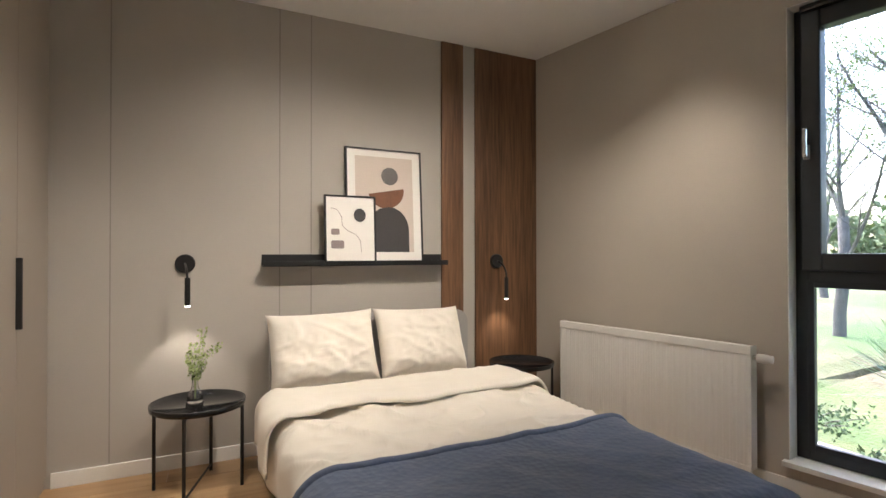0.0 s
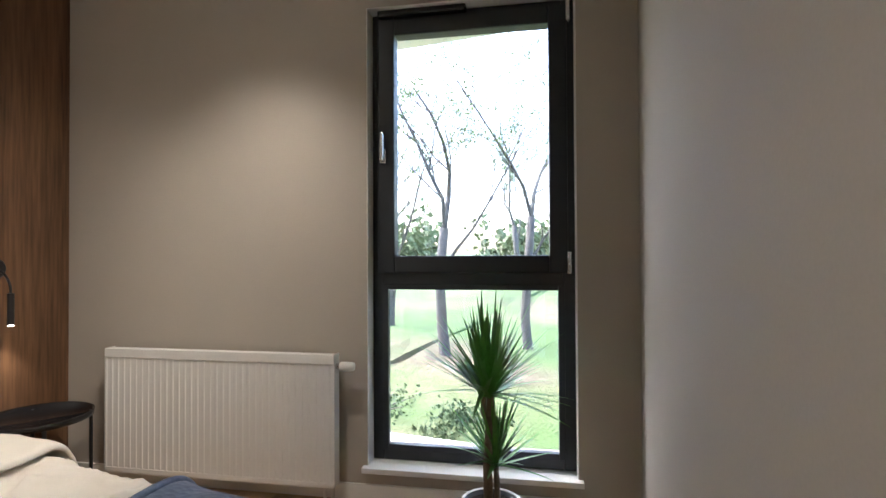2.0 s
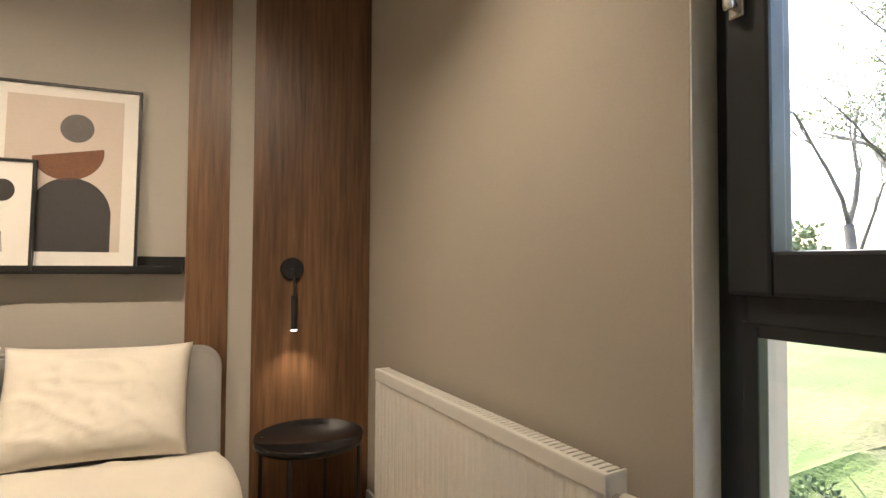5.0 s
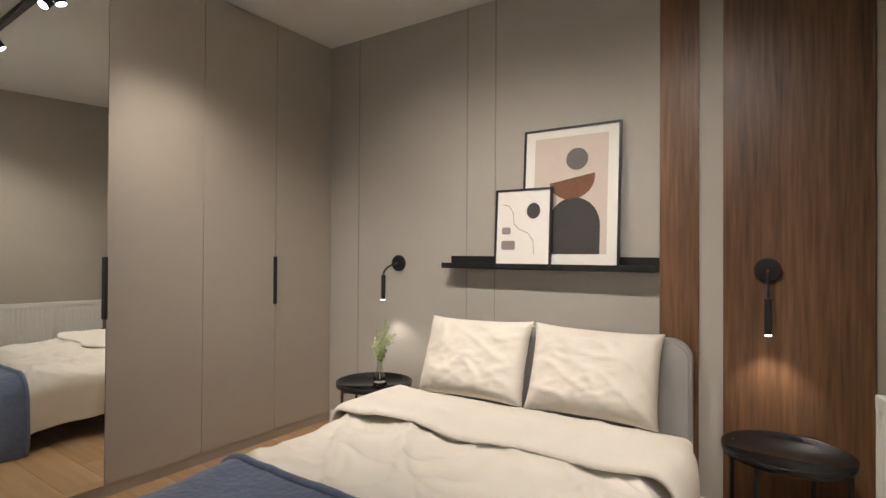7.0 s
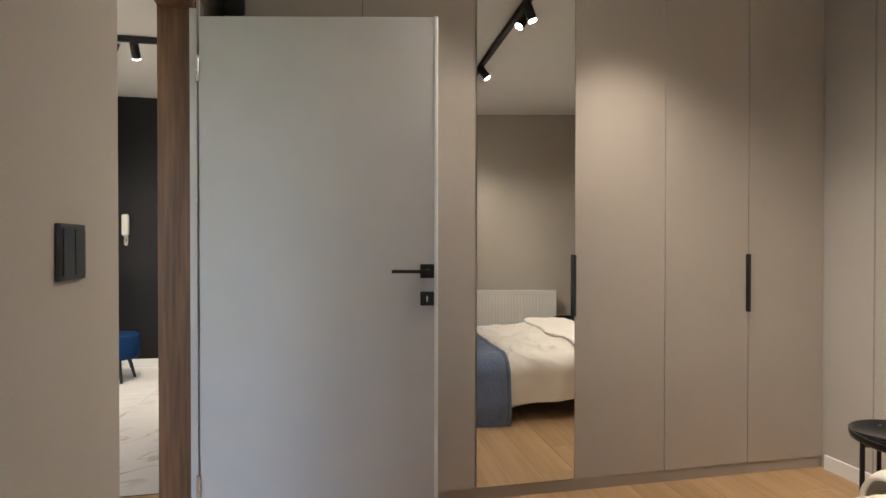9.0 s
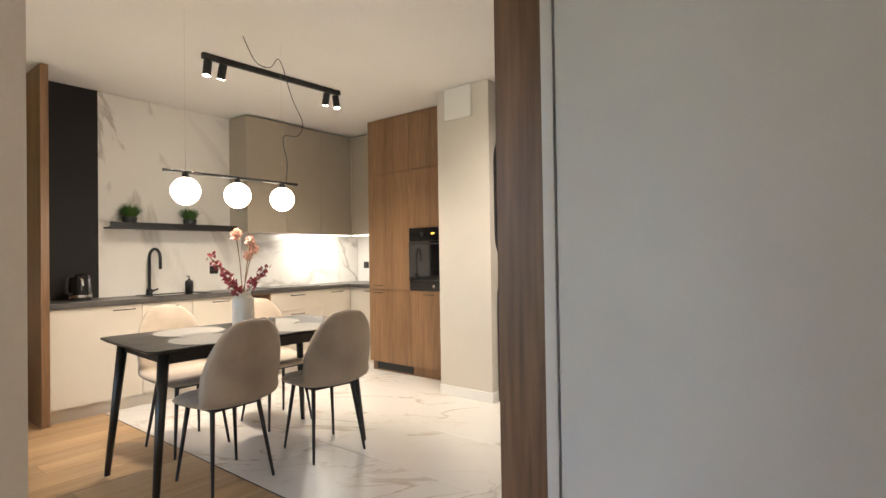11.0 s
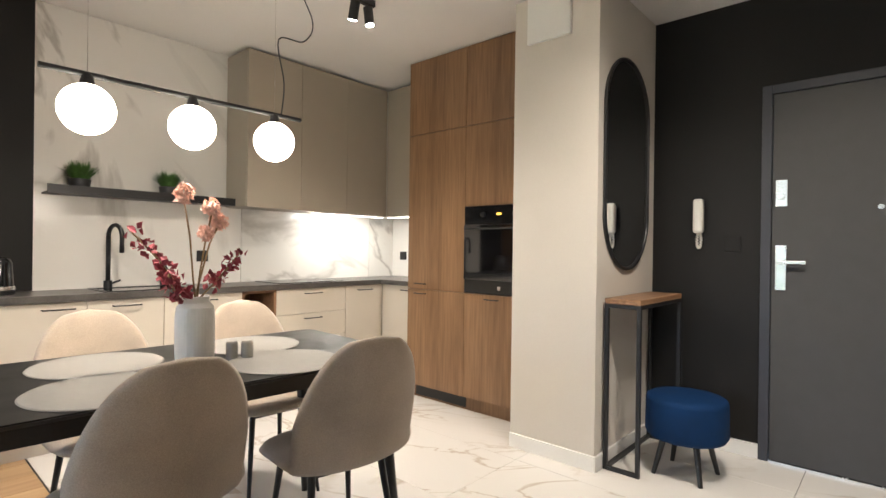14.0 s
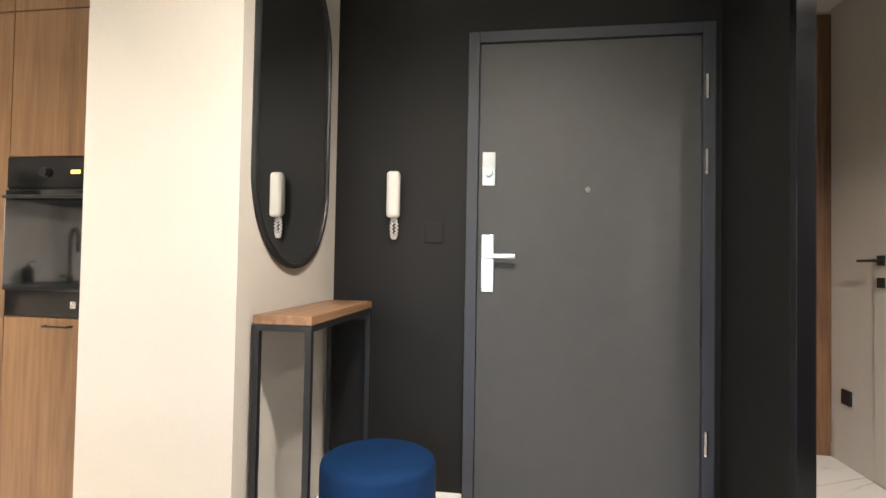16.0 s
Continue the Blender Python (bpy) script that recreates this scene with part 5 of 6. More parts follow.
for x, y in ((-3.20, -5.63), (-3.13, -5.285), (-3.71, -5.61), (-3.655, -5.255)):
    mt = thing("placemat", "round silver woven placemat on the table", "placemat", x, y, 0.7555, group="placemats")
    part("mat", lathe([(0, 0.0), (0.188, 0.0), (0.190, 0.002), (0.186, 0.0045), (0, 0.0045)], 56), M_MAT, mt)
va = thing("vase", "white ribbed ceramic vase on the dining table", "vase", -3.44, -5.47, 0.7555)
bm = bmesh.new()
n = 72
rings = []
for r, z in [(0, 0), (0.050, 0.0), (0.060, 0.012), (0.062, 0.06), (0.062, 0.15), (0.058, 0.185), (0.046, 0.20), (0.043, 0.212), (0.046, 0.222), (0.041, 0.222), (0.038, 0.20), (0.0, 0.19)]:
    if r == 0:
        rings.append([bm.verts.new((0, 0, z))])
    else:
        rings.append([bm.verts.new(((r + (0.0005 if q % 2 and 0.01 < z < 0.19 and r > 0.05 else 0)) * math.cos(2 * math.pi * q / n), (r + (0.0005 if q % 2 and 0.01 < z < 0.19 and r > 0.05 else 0)) * math.sin(2 * math.pi * q / n), z)) for q in range(n)])
for a, c in zip(rings, rings[1:]):
    for q in range(n):
        w_ = (q + 1) % n
        if len(a) == 1:
            bm.faces.new((a[0], c[q], c[w_]))
        elif len(c) == 1:
            bm.faces.new((a[q], a[w_], c[0]))
        else:
            bm.faces.new((a[q], a[w_], c[w_], c[q]))
part("body", bm, M_CERAMIC, va)
fl = thing("artificial_flowers", "pink blossoms and crimson berries in the vase", "flowers", -3.44, -5.47, 0.955)
rnd = random.Random(7)


def leafy(center, r, count, size, bm, rnd):
    for q in range(count):
        v_ = Vector((rnd.gauss(0, 1), rnd.gauss(0, 1), rnd.gauss(0, 1))).normalized() * r * rnd.uniform(0.5, 1)
        n_ = Vector((rnd.gauss(0, 1), rnd.gauss(0, 1), rnd.gauss(0, 1))).normalized()
        s = n_.orthogonal().normalized() * size
        t_ = n_.cross(s)
        c = Vector(center) + v_
        a, b_, d_, e_ = [bm.verts.new(c + z) for z in (-s, t_ * 0.6 + n_ * size * 0.25, s, -t_ * 0.6 + n_ * size * 0.25)]
        bm.faces.new((a, b_, d_, e_))


stems = [[(0, 0, 0), (0.01, 0, 0.10), (0.02, 0.0, 0.22), (0.045, 0.01, 0.345)], [(0, 0.01, 0), (-0.01, 0.01, 0.1), (-0.03, 0.0, 0.2), (-0.05, 0.0, 0.30)], [(0.0, -0.01, 0), (-0.02, 0, 0.1), (-0.05, -0.01, 0.2), (-0.085, -0.02, 0.265)]]
for s in stems:
    part("stem", tube(s, 0.003, 7), M_STEM, fl, "woody stem", True)
for c, r in (((0.045, 0.01, 0.365), 0.036), ((-0.05, 0.0, 0.325), 0.032), ((-0.085, -0.02, 0.280), 0.034), ((-0.03, 0.005, 0.235), 0.027)):
    bm = bmesh.new()
    leafy(c, r, 170, 0.010, bm, rnd)
    part("blossom", bm, M_PINK, fl, "pink puff blossom")
for s in ([(0.0, 0, 0), (0.05, -0.02, 0.06), (0.11, -0.03, 0.15), (0.20, -0.02, 0.245)], [(0, 0, 0), (-0.05, 0.02, 0.06), (-0.10, 0.03, 0.12), (-0.135, 0.04, 0.17)], [(0, 0, 0), (0.05, 0.03, 0.03), (0.09, 0.05, 0.05), (0.11, 0.06, 0.10)]):
    part("stem", tube(s, 0.003, 6), M_STEM, fl, "woody stem", True)
    bm = bmesh.new()
    for p, q in zip(s[1:], s[2:]):
        for k in range(5):
            leafy(Vector(p).lerp(Vector(q), k / 5), 0.034, 6, 0.0175, bm, rnd)
    part("leaf_spray", bm, M_BERRY, fl, "crimson leaf spray")
for dx, dy in ((0.0, 0.0), (0.045, 0.02)):
    sh = thing("salt_shaker", "small steel shaker beside the vase", "shaker", -3.545 - dx, -5.42 + dy, 0.7555, group="shakers")
    part("body", lathe([(0, 0), (0.020, 0), (0.020, 0.055), (0.016, 0.062), (0, 0.063)], 20), M_STEEL, sh)

# pendant with three globes
GL = [(-3.14, -5.54), (-3.45, -5.535), (-3.76, -5.53)]
pe = thing("pendant_lamp", "black bar pendant with three lit opal globes", "pendant lamp")
part("bar", tube([(-3.02, -5.543, 1.665), (-3.875, -5.527, 1.665)], 0.009, 12), M_BLACK, pe, "black metal bar")
for x, y in GL:
    g = part("globe", lathe([(0, 1.482)] + [(0.077 * math.sin(radians(a)), 1.559 - 0.077 * math.cos(radians(a))) for a in range(10, 171, 10)] + [(0, 1.636)], 28, x=x, y=y), M_GLOBE, pe, "lit opal glass globe", True)
    part("cap", tube([(x, y, 1.632), (x, y, 1.665)], [0.022, 0.014], 14), M_BLACK, g)
    lamp("globe_light", "POINT", 9, Matrix.Translation((x, y, 1.457)), WARM, soft=0.05)
for x, y in (GL[0], GL[2]):
    part("wire", tube([(x, y, 1.667), (x, y, H)], 0.0007, 6), M_CHROME, pe, "thin steel suspension wire")
cps = [Vector(p) for p in ((-3.79, -5.53, 1.672), (-3.80, -5.53, 1.80), (-3.78, -5.54, 1.97), (-3.90, -5.55, 2.0), (-3.95, -5.56, 2.10), (-3.88, -5.58, 2.26), (-3.80, -5.60, 2.50), (-3.74, -5.62, 2.44), (-3.62, -5.60, 2.44), (-3.50, -5.56, 2.575))]
pts = []
for i in range(len(cps) - 1):
    p0, p1, p2, p3 = cps[max(0, i - 1)], cps[i], cps[i + 1], cps[min(len(cps) - 1, i + 2)]
    for q in range(6):
        f = q / 6
        pts.append(0.5 * (2 * p1 + (p2 - p0) * f + (2 * p0 - 5 * p1 + 4 * p2 - p3) * f * f + (3 * p1 - p0 - 3 * p2 + p3) * f ** 3))
part("cable", tube(pts, 0.0028, 7), M_GREYPOT, pe, "loose grey cable", True)

track("black ceiling track with four spots over the dining table", (-3.50, -6.05), (-4.65, -5.99), [
    (0.03, (-3.35, -6.2, 0.2), 85, 105), (0.12, (-3.6, -6.6, 0.9), 85, 100), (0.88, (-4.6, -6.5, 0.9), 85, 100), (0.97, (-4.75, -5.7, 0.2), 85, 105)])
track("black ceiling track with spots in the hall", (-4.45, -4.10), (-4.45, -2.75), [
    (0.02, (-5.2, -4.9, 0.9), 70, 100), (0.12, (-5.6, -3.9, 0.2), 110, 110), (0.85, (-5.7, -3.4, 0.0), 90, 85), (0.95, (-6.8, -2.72, 0.6), 165, 52)])

# ---------------- sofa corner ----------------
so_ = thing("sofa", "beige velour sofa with slim arms on black legs", "sofa", 0, 0, 0)
SX0, SX1, SY0, SY1 = -2.03, 0.15, -7.56, -6.74
part("seat_base", box(SX0 + 0.12, SX1 - 0.12, SY0 + 0.1, SY1 + 0.005, 0.165, 0.235, 0.01), M_SOFA, so_)
for a, b in ((SX0 + 0.13, (SX0 + SX1) / 2 - 0.003), ((SX0 + SX1) / 2 + 0.003, SX1 - 0.13)):
    part("seat_cushion", box(a, b, SY0 + 0.20, SY1, 0.236, 0.43, 0.045, seg=4), M_SOFA, so_, smooth=True)
    part("back_cushion", box(a - 0.05, b + 0.05, SY0, SY0 + 0.22, 0.30, 0.80, 0.06, seg=4), M_SOFA, so_, smooth=True)
for x in (SX0, SX1 - 0.12):
    arm = box(x, x + 0.11, SY0 + 0.02, SY1 + 0.02, 0.16, 0.705, 0.035, seg=4)
    for v_ in arm.verts:
        v_.co.x += (-1 if x < -1 else 1) * 0.02 * (v_.co.z - 0.16) / 0.5
    part("arm", arm, M_SOFA, so_, "slim arm leaning outwards", True)
for x in (SX0 + 0.25, SX1 - 0.25):
    for y in (SY0 + 0.15, SY1 - 0.06):
        part("leg", tube([(x, y, 0.0), (x, y, 0.17)], [0.011, 0.016], 10), M_BLACK, so_)


def leaning(x, y, z, yaw, tip):
    """A cushion set on edge that leans sideways against the arm."""
    return Matrix.Translation((x, y, z)) @ Matrix.Rotation(radians(yaw), 4, "Z") @ Matrix.Rotation(radians(tip), 4, "Y") @ Matrix.Rotation(radians(90), 4, "Z")


M_DOTS = material("cream_woven_cotton", (0.70, 0.63, 0.52), 0.85, var=0.06, scale=8, fine=300, bump=0.3)
check = M_DOTS.node_tree.nodes.new("ShaderNodeTexChecker")
check.inputs["Scale"].default_value = 62
check.inputs["Color1"].default_value, check.inputs["Color2"].default_value = (0.70, 0.63, 0.52, 1), (0.02, 0.02, 0.022, 1)
M_DOTS.node_tree.links.new(M_DOTS.node_tree.nodes["Mapping"].outputs[0], check.inputs["Vector"])
M_DOTS.node_tree.links.new(check.outputs[0], M_DOTS.node_tree.nodes["Principled BSDF"].inputs["Base Color"])
pillow("cushion", "large navy cushion on the sofa", 0.47, 0.47, 0.15, pose(-1.62, -7.12, 0.575, -24, 43, 4), M_NAVYVEL, 11.0)
pillow("cushion", "cream cotton cushion leaning on the sofa", 0.38, 0.36, 0.12, leaning(-1.69, -6.97, 0.585, 12, -42), M_LINEN, 12.0)
pillow("cushion", "small beige cushion against the sofa arm", 0.34, 0.28, 0.12, leaning(-1.81, -7.0, 0.55, 10, -36), M_SOFA, 13.0)
pillow("cushion", "patterned cream and black cushion on the sofa", 0.42, 0.42, 0.13, pose(-1.34, -7.25, 0.66, -16, 6, 4), M_DOTS, 14.0)

led3 = thing("picture_ledge", "long black ledge above the sofa", "picture ledge")
part("back_plate", box(-2.333, -0.4, KY, KY + 0.010, 1.205, 1.275, 0.001), M_BLACK, led3)
part("shelf", box(-2.333, -0.4, KY + 0.010, KY + 0.11, 1.203, 1.212, 0.001), M_BLACK, led3)
part("lip", box(-2.333, -0.4, KY + 0.103, KY + 0.11, 1.203, 1.236, 0.001), M_BLACK, led3)
t = print_frame("abstract print with a grey disc above the sofa", 0, 0, 0, 0.50, 0.645, 3.0, 0.0)
t.matrix_world = pose(-1.385, KY + 0.065, 1.213, 3.0, 0, 180)
part("print_ground", flat([(-0.19, -0.265), (0.19, -0.265), (0.19, 0.265), (-0.19, 0.265)], L1, 0, 0.322), M_PRINTBG, t, "pale taupe ground")
part("circle_shape", flat(disc(0.105, 0.105), L1 + 0.0008, 0.03, 0.455), M_PRINTGR, t, "grey printed disc")
ac = thing("wall_unit", "dark blue-black box unit high on the sofa wall", "wall unit", 0, 0, 0)
part("case", box(-1.50, -0.55, KY, KY + 0.24, 2.17, 2.48, 0.02), M_GREYPOT, ac)
part("flap", box(-1.49, -0.56, KY + 0.19, KY + 0.242, 2.165, 2.20, 0.004), M_BLACK, ac, "darker lower flap")

# ---------------- plants and bedside flowers ----------------
dr = thing("dracaena", "two-headed dracaena in a dark pot by the window", "house plant", 0.185, -2.265, 0)
part("pot", lathe([(0, 0.0), (0.095, 0.0), (0.117, 0.14), (0.120, 0.150), (0.112, 0.153), (0.106, 0.135), (0, 0.132)], 36), M_GREYPOT, dr, "dark grey round pot", True)
part("pot_rim", lathe([(0.1205, 0.142), (0.1235, 0.144), (0.1235, 0.156), (0.115, 0.157), (0.112, 0.1535)], 36), M_WHITE, dr, "pale pot rim", True)
part("soil", lathe([(0, 0.138), (0.105, 0.137), (0.105, 0.133), (0, 0.133)], 24), M_SOIL, dr)
cane = [Vector((0.0, 0.012, 0.13)), Vector((-0.010, 0.014, 0.30)), Vector((-0.008, 0.004, 0.46)), Vector((-0.012, 0.0, 0.59))]
part("cane", tube(cane, [0.020, 0.018, 0.017, 0.014], 12), M_BARK, dr, "bare ringed cane", True)
part("cane", tube([Vector((0.008, -0.022, 0.13)), Vector((0.012, -0.020, 0.22)), Vector((0.010, -0.014, 0.31))], [0.013, 0.012, 0.011], 10), M_BARK, dr, "short second cane", True)
part("cane", tube([Vector((-0.010, 0.006, 0.46)), Vector((-0.018, 0.028, 0.52)), Vector((-0.015, 0.026, 0.59))], [0.012, 0.012, 0.011], 10), M_BARK, dr, "forked cane", True)
rnd = random.Random(21)


def dracaena_head(base, count, length, parent):
    bm = bmesh.new()
    for q in range(count):
        a = q * 2.39996 + rnd.uniform(-0.2, 0.2)
        f = q / count
        rise = radians(rnd.uniform(56, 86) if f > 0.66 else rnd.uniform(32, 60) if q % 5 else rnd.uniform(0, 30))
        ln = length * rnd.uniform(0.75, 1.1) * (0.85 + 0.15 * f)
        droop = rnd.uniform(0.02, 0.20) * (1.1 - f)
        out = Vector((math.cos(a), math.sin(a), 0))
        side = Vector((-math.sin(a), math.cos(a), 0))
        prev = None
        for k in range(8):
            t_ = k / 7
            p = Vector(base) + out * (0.008 + math.cos(rise) * ln * t_) + Vector((0, 0, (f - 0.5) * 0.06 + math.sin(rise) * ln * t_ - droop * ln * t_ * t_ * 1.2))
            w_ = 0.0128 * (1 - t_) ** 0.7 * (0.6 + 1.6 * min(t_, 0.25)) + 0.0004
            row = [bm.verts.new(p - side * w_), bm.verts.new(p - Vector((0, 0, 0.25 * w_))), bm.verts.new(p + side * w_)]
            if prev:
                bm.faces.new((prev[0], prev[1], row[1], row[0]))
                bm.faces.new((prev[1], prev[2], row[2], row[1]))
            prev = row
    part("crown", bm, M_LEAF, parent, "rosette of long pointed green leaves", True)


dracaena_head((-0.012, 0.0, 0.60), 76, 0.385, dr)
dracaena_head((-0.015, 0.026, 0.60), 40, 0.37, dr)
dracaena_head((0.010, -0.014, 0.315), 54, 0.30, dr)

bv = thing("bud_vase", "clear glass bud vase on the side table", "vase", -2.262, -0.30, 0.4035)
part("glass", lathe([(0, 0.0), (0.034, 0.0), (0.038, 0.012), (0.030, 0.04), (0.016, 0.075), (0.013, 0.12), (0.017, 0.135), (0.0145, 0.134), (0.0105, 0.12), (0.013, 0.075), (0.026, 0.04), (0.033, 0.014), (0, 0.006)], 28), M_VASEGLASS, bv, "", True)
sg = thing("flower_sprig", "pale green flowering sprig in the glass vase", "flowers", -2.262, -0.30, 0.412)
for s in ([(0, 0, 0), (0.005, 0, 0.12), (0.018, 0.01, 0.23), (0.03, 0.015, 0.345)], [(0, 0, 0), (-0.004, 0, 0.12), (0.04, -0.01, 0.20), (0.11, -0.02, 0.27)], [(0, 0, 0), (0, 0.004, 0.12), (-0.02, 0.0, 0.19), (-0.015, 0.01, 0.26)]):
    part("stem", tube(s, 0.0018, 6), M_GREENERY, sg)
    bm = bmesh.new()
    for p, q in zip(s[1:], s[2:]):
        for k in range(6):
            leafy(Vector(p).lerp(Vector(q), k / 5), 0.028, 8, 0.0105, bm, rnd)
    part("leaves", bm, M_GREENERY, sg, "small pale green leaves and buds")

# ---------------- outside ----------------
GZ = -0.30


def ground_material():
    m = material("lawn_with_leaves", (0.075, 0.125, 0.028), 0.95, var=0.4, scale=0.9, fine=30, bump=0.8, dist=0.03)
    n, l = m.node_tree.nodes, m.node_tree.links
    b = n["Principled BSDF"]
    old = b.inputs["Base Color"].links[0].from_socket
    lit = n.new("ShaderNodeTexNoise")
    lit.inputs["Scale"].default_value, lit.inputs["Detail"].default_value = 0.35, 5
    spk = n.new("ShaderNodeTexVoronoi")
    spk.inputs["Scale"].default_value = 11
    co = n["Texture Coordinate"]
    l.new(co.outputs["Object"], lit.inputs[0])
    l.new(co.outputs["Object"], spk.inputs["Vector"])
    r = n.new("ShaderNodeMapRange")
    r.inputs[1].default_value, r.inputs[2].default_value = 0.46, 0.64
    l.new(lit.outputs[0], r.inputs[0])
    litter = n.new("ShaderNodeValToRGB")
    e = litter.color_ramp.elements
    e[0].color, e[1].color = (0.085, 0.066, 0.030, 1), (0.20, 0.165, 0.090, 1)
    l.new(spk.outputs["Color"], litter.inputs[0])
    mx = n.new("ShaderNodeMix")
    mx.data_type = "RGBA"
    l.new(r.outputs[0], mx.inputs[0])
    l.new(old, mx.inputs[6])
    l.new(litter.outputs[0], mx.inputs[7])
    l.new(mx.outputs[2], b.inputs["Base Color"])
    return m


g = part("ground", sheet(60, 60, lambda u, v: (1.25 + 900 * u ** 3, -450 + 900 * (0.5 + 4 * (v - 0.5) ** 3), GZ + 0.12 * noise.noise(Vector((u * 40, v * 40, 3))) * min(1, u * 8) + 6 * u ** 2)), ground_material())
tagged(g, "lawn with fallen leaves outside the window", "ground", kind="structure")
M_TRUNK = material("grey_bark", (0.135, 0.12, 0.105), 0.95, var=0.35, scale=9, fine=60, bump=0.9, dist=0.02)
M_FOLI = material("spring_foliage", (0.15, 0.19, 0.05), 0.8, var=0.4, scale=3, bump=0.1)
M_SHRUB = material("shrub_foliage", (0.06, 0.10, 0.035), 0.8, var=0.5, scale=4, bump=0.1)
# foliage for the far bushes, with the distance haze put into its colour
M_HAZEFOL = material("hazed_foliage", (0.16, 0.19, 0.09), 0.9, var=0.4, scale=1.0, bump=0.1)


def tree(x, y, height, r, seed, lean=0.0, leaves=0.9, fork=0.30):
    rr = random.Random(seed)
    t = thing("tree", "slender bare-branched tree with a few pale leaves", "tree", x, y, GZ - 0.05, group="trees outside")
    wood_bm, leaf_bm = bmesh.new(), bmesh.new()

    def grow(p, d, ln, rad, depth):
        pts, rads = [p], [rad]
        for k in range(5):
            d = (d + Vector((rr.gauss(0, 0.20), rr.gauss(0, 0.20), rr.gauss(0.05, 0.12)))).normalized()
            p = p + d * ln / 5
            pts.append(p)
            rads.append(rad * (1 - 0.13 * (k + 1)))
        tube(pts, rads, (7, 7, 5, 4, 3, 3)[depth], wood_bm, cap=False)
        if depth >= 3:
            for q in range(int(3 * leaves + rr.random())):
                leafy(pts[rr.randint(1, 5)], 0.10, 3, 0.018, leaf_bm, rr)
        if depth < 5:
            for q in range((4, 5, 4, 3, 2)[depth]):
                k = rr.randint(1, 5)
                a = rr.uniform(0, 6.283)
                nd = (d + Vector((math.cos(a), math.sin(a), 0.1)) * rr.uniform(0.5, 1.1)).normalized()
                grow(pts[k], nd, ln * rr.uniform(0.42, 0.72), max(0.0032, rads[k] * rr.uniform(0.42, 0.62)), depth + 1)

    trunk = bmesh.new()
    tp = [Vector((lean * f, 0.05 * math.sin(f * 5 + seed), height * fork * f)) for f in (0, 0.04, 0.3, 0.65, 1.0)]
    tube(tp, [r * 1.4, r * 1.05, r * 0.95, r * 0.88, r * 0.8], 12, trunk)
    for q in range(3):
        a = rr.uniform(0, 1.2) + q * 2.1
        grow(tp[(4, 4, 3)[q]], Vector((math.cos(a) * 0.5, math.sin(a) * 0.5, 1)).normalized(), height * 0.32, r * (0.52, 0.42, 0.34)[q], 1)
    part("trunk", trunk, M_TRUNK, t, "grey bark trunk", True)
    part("limbs", wood_bm, M_TRUNK, t, "thin bare limbs and twigs")
    part("foliage", leaf_bm, M_FOLI, t, "sparse pale green leaves")
    return t


tree(4.5, -0.40, 6.2, 0.075, 5)
tree(5.4, -1.35, 6.8, 0.07, 25)
tree(6.4, 1.3, 6.8, 0.09, 26)
tree(7.8, -2.0, 7.0, 0.08, 6, 0.3)
tree(7.9, 2.9, 7.0, 0.09, 8)
tree(6.6, 5.8, 7.0, 0.09, 9)
tree(12.0, 4.6, 8.0, 0.10, 12, leaves=1.3)
tree(12.5, -1.8, 8.0, 0.10, 14, leaves=1.5)
tree(14.0, 0.8, 8.0, 0.10, 15, leaves=1.3)
tree(9.5, -4.8, 7.5, 0.09, 17, leaves=0.9)


def shrub(x, y, r, h, seed, mat, label, count=900, size=0.05):
    rr = random.Random(seed)
    t = thing("shrub", label, "shrub", x, y, GZ - 0.05, group="shrubs outside")
    st_, lv = bmesh.new(), bmesh.new()
    for q in range(14):
        a = rr.uniform(0, 6.283)
        tip = Vector((math.cos(a) * r * rr.uniform(0.3, 0.9), math.sin(a) * r * rr.uniform(0.3, 0.9), h * rr.uniform(0.5, 0.95)))
        tube([Vector((0.05 * math.cos(a), 0.05 * math.sin(a), 0)), tip * 0.5 + Vector((0, 0, 0.1 * h)), tip], [0.012, 0.008, 0.003], 5, st_)
        for k in range(count // 14):
            f = rr.uniform(0.35, 1.05)
            leafy(tip * f, 0.22 * r, 1, size * rr.uniform(0.6, 1.2), lv, rr)
    part("stems", st_, M_TRUNK, t)
    part("foliage", lv, mat, t, "loose mass of small leaves")


shrub(2.15, -1.35, 0.55, 0.18, 31, M_SHRUB, "low dark green shrub under the window", 1400, 0.022)
shrub(2.35, -0.45, 0.6, 0.18, 32, M_SHRUB, "low dark green shrub under the window", 1400, 0.022)
shrub(2.55, -2.6, 0.5, 0.16, 33, M_SHRUB, "low dark green shrub under the window", 1000, 0.022)
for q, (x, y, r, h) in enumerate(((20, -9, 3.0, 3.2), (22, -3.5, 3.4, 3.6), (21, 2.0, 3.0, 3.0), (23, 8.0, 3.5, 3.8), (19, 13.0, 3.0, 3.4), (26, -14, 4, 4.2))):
    shrub(x, y, r, h, 40 + q, M_HAZEFOL, "bushes at the far side of the lawn, coloured pale for haze", 1600, 0.20)

# ---------------- floors, piece by piece ----------------
fl_ = structure("floor", box(-7.7, 1.2, -7.85, 0.35, -0.12, -0.009), M_GROUT, "solid floor slab under boards and tiles", "floor")
EDGE = -3.265


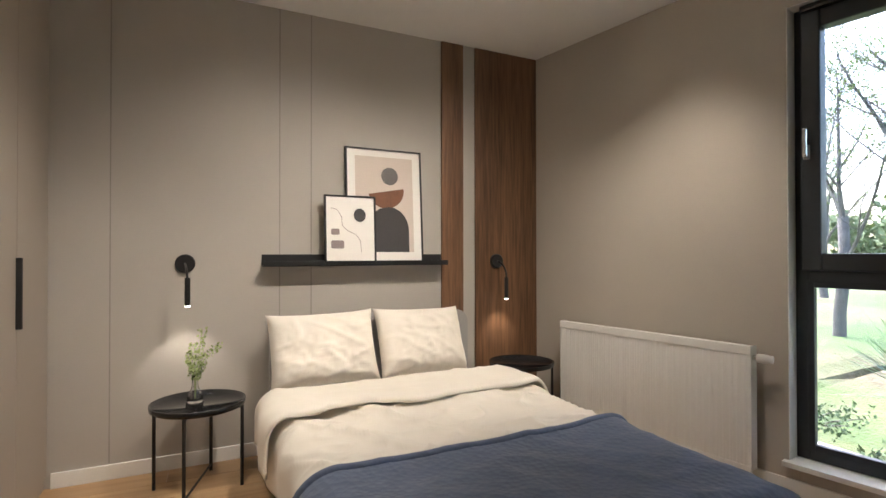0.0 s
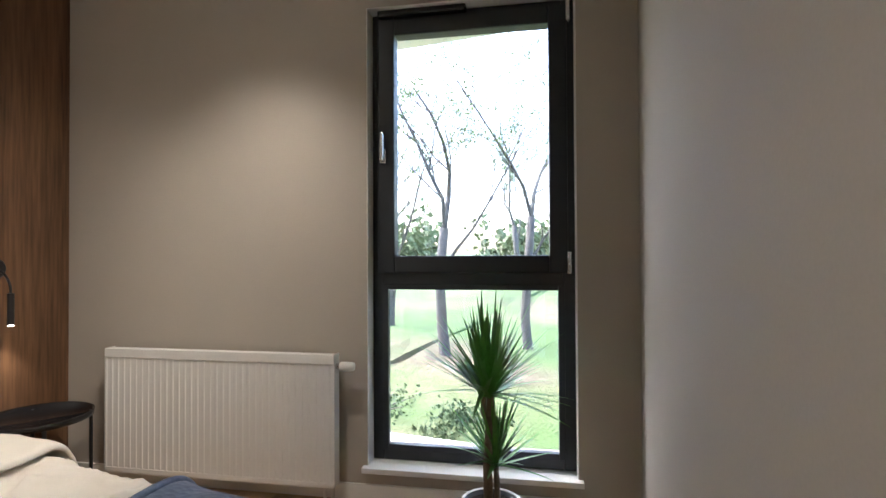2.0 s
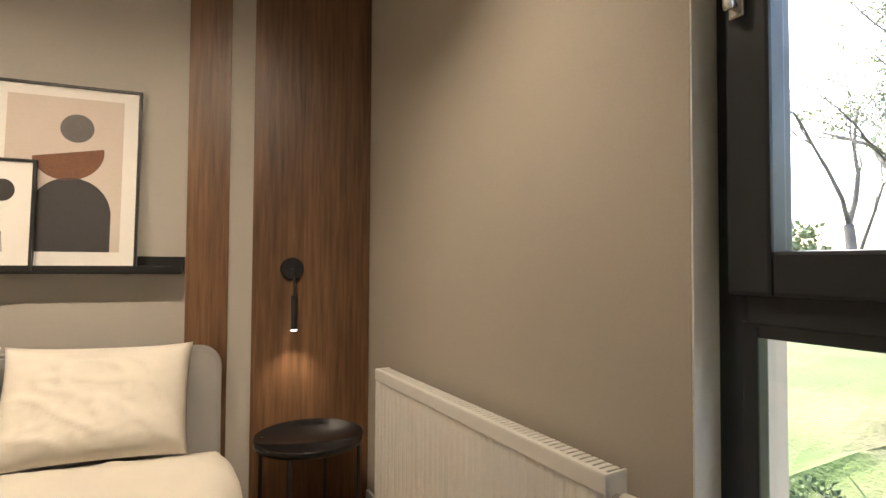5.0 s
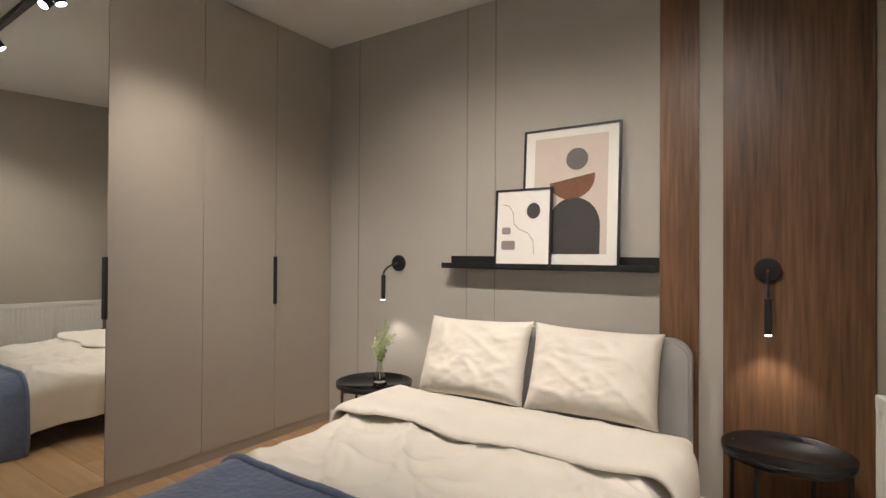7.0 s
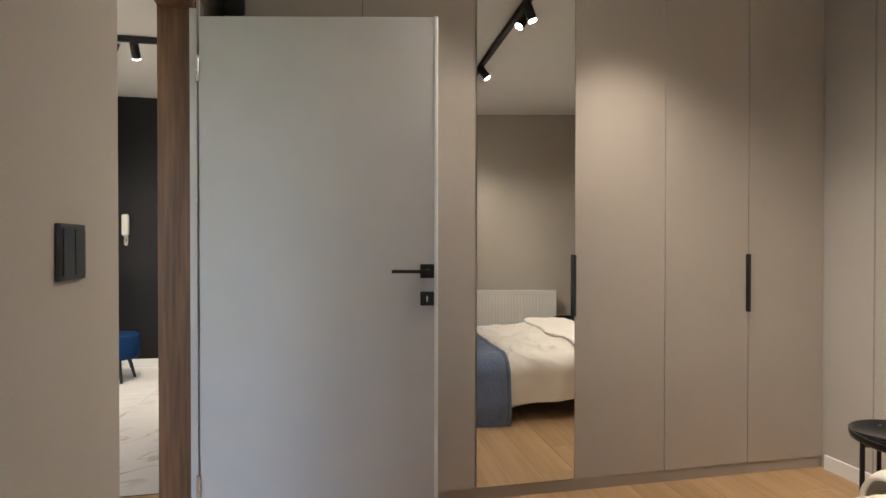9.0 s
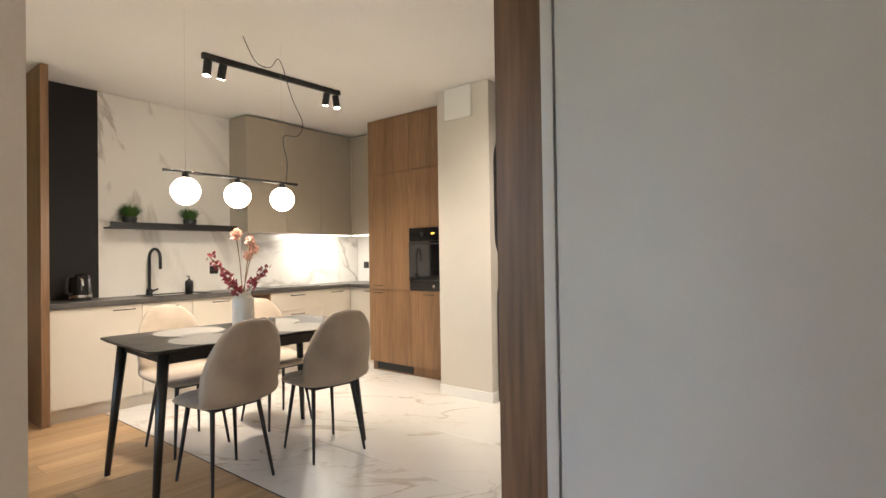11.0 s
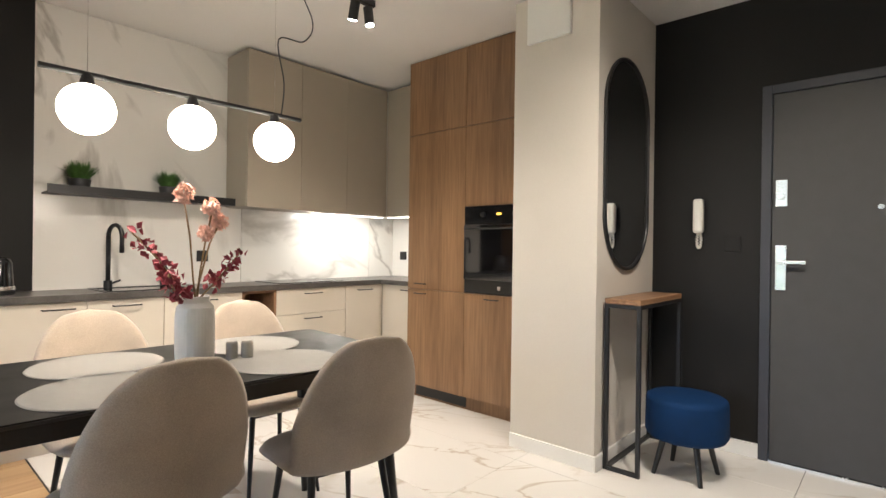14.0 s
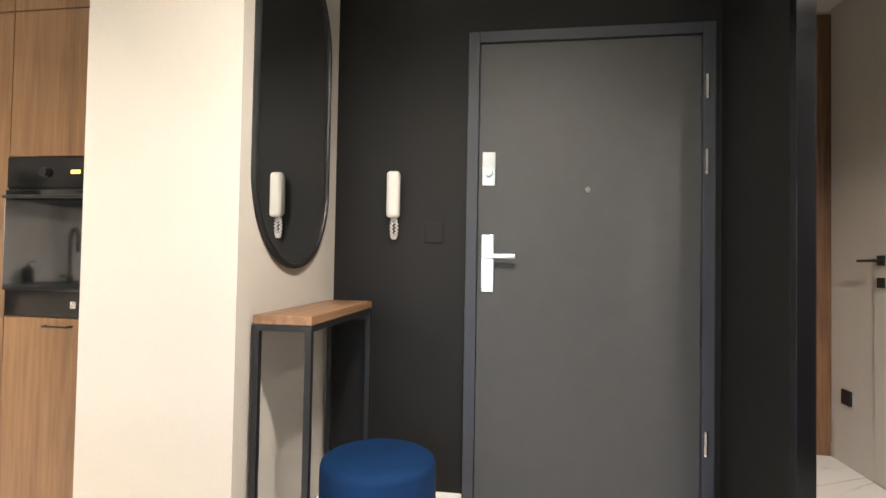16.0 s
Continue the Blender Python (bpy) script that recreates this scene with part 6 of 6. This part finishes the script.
def piece_mesh(name, w, d, h, bev, mat):
    bm = box(0, w, 0, d, -h, 0)
    top_e = [e for e in bm.edges if e.verts[0].co.z > -1e-6 and e.verts[1].co.z > -1e-6]
    bmesh.ops.bevel(bm, geom=top_e, offset=bev, segments=1, affect="EDGES")
    me = bpy.data.meshes.new(name)
    bm.to_mesh(me)
    bm.free()
    me.materials.append(mat)
    return me


PW, PLN = 0.190, 1.285
plank = piece_mesh("plank", PLN - 0.0012, PW - 0.0012, 0.0088, 0.0012, M_OAK)
shorts = {}
rnd = random.Random(3)
y = KY + 0.0005
row = 0
while y < 0.15:
    inside = y > -3.02
    x0 = -3.55 if inside else EDGE
    x1 = 0.62 if inside else 1.0
    x = x0 - 0.0
    first = (0.33 * row) % 1.0
    ln = PLN * (0.25 + 0.75 * first)
    while x < x1 - 0.02:
        ln = min(ln, x1 - x)
        key = round(ln, 2)
        if abs(ln - PLN) < 0.005:
            me = plank
        else:
            if key not in shorts:
                shorts[key] = piece_mesh("plank", max(0.02, ln - 0.0012), PW - 0.0012, 0.0088, 0.0012, M_OAK)
            me = shorts[key]
        ob = new("plank", me)
        ob.location = (x, y, 0)
        ob.parent = fl_
        x += ln
        ln = PLN
    y += PW
    row += 1
TW, TD = 0.598, 1.198
full = piece_mesh("tile", TW - 0.002, TD - 0.002, 0.0086, 0.001, M_TILE)
cuts = {}
x = EDGE - 0.006
while x > -7.49:
    w_ = min(TW, x + 7.5)
    y = -7.64
    while y < -1.9:
        d_ = min(TD, -1.9 - y)
        key = (round(w_, 2), round(d_, 2))
        if key == (round(TW, 2), round(TD, 2)):
            me = full
        else:
            if key not in cuts:
                cuts[key] = piece_mesh("tile", w_ - 0.002, d_ - 0.002, 0.0086, 0.001, M_TILE)
            me = cuts[key]
        ob = new("tile", me)
        ob.location = (x - w_, y, 0)
        ob.parent = fl_
        y += TD
    x -= TW
tagged(part("threshold", box(EDGE - 0.006, EDGE, KY, -3.11, -0.009, 0.001), M_BLACK), "thin dark joint between boards and tiles", "trim", kind="structure")
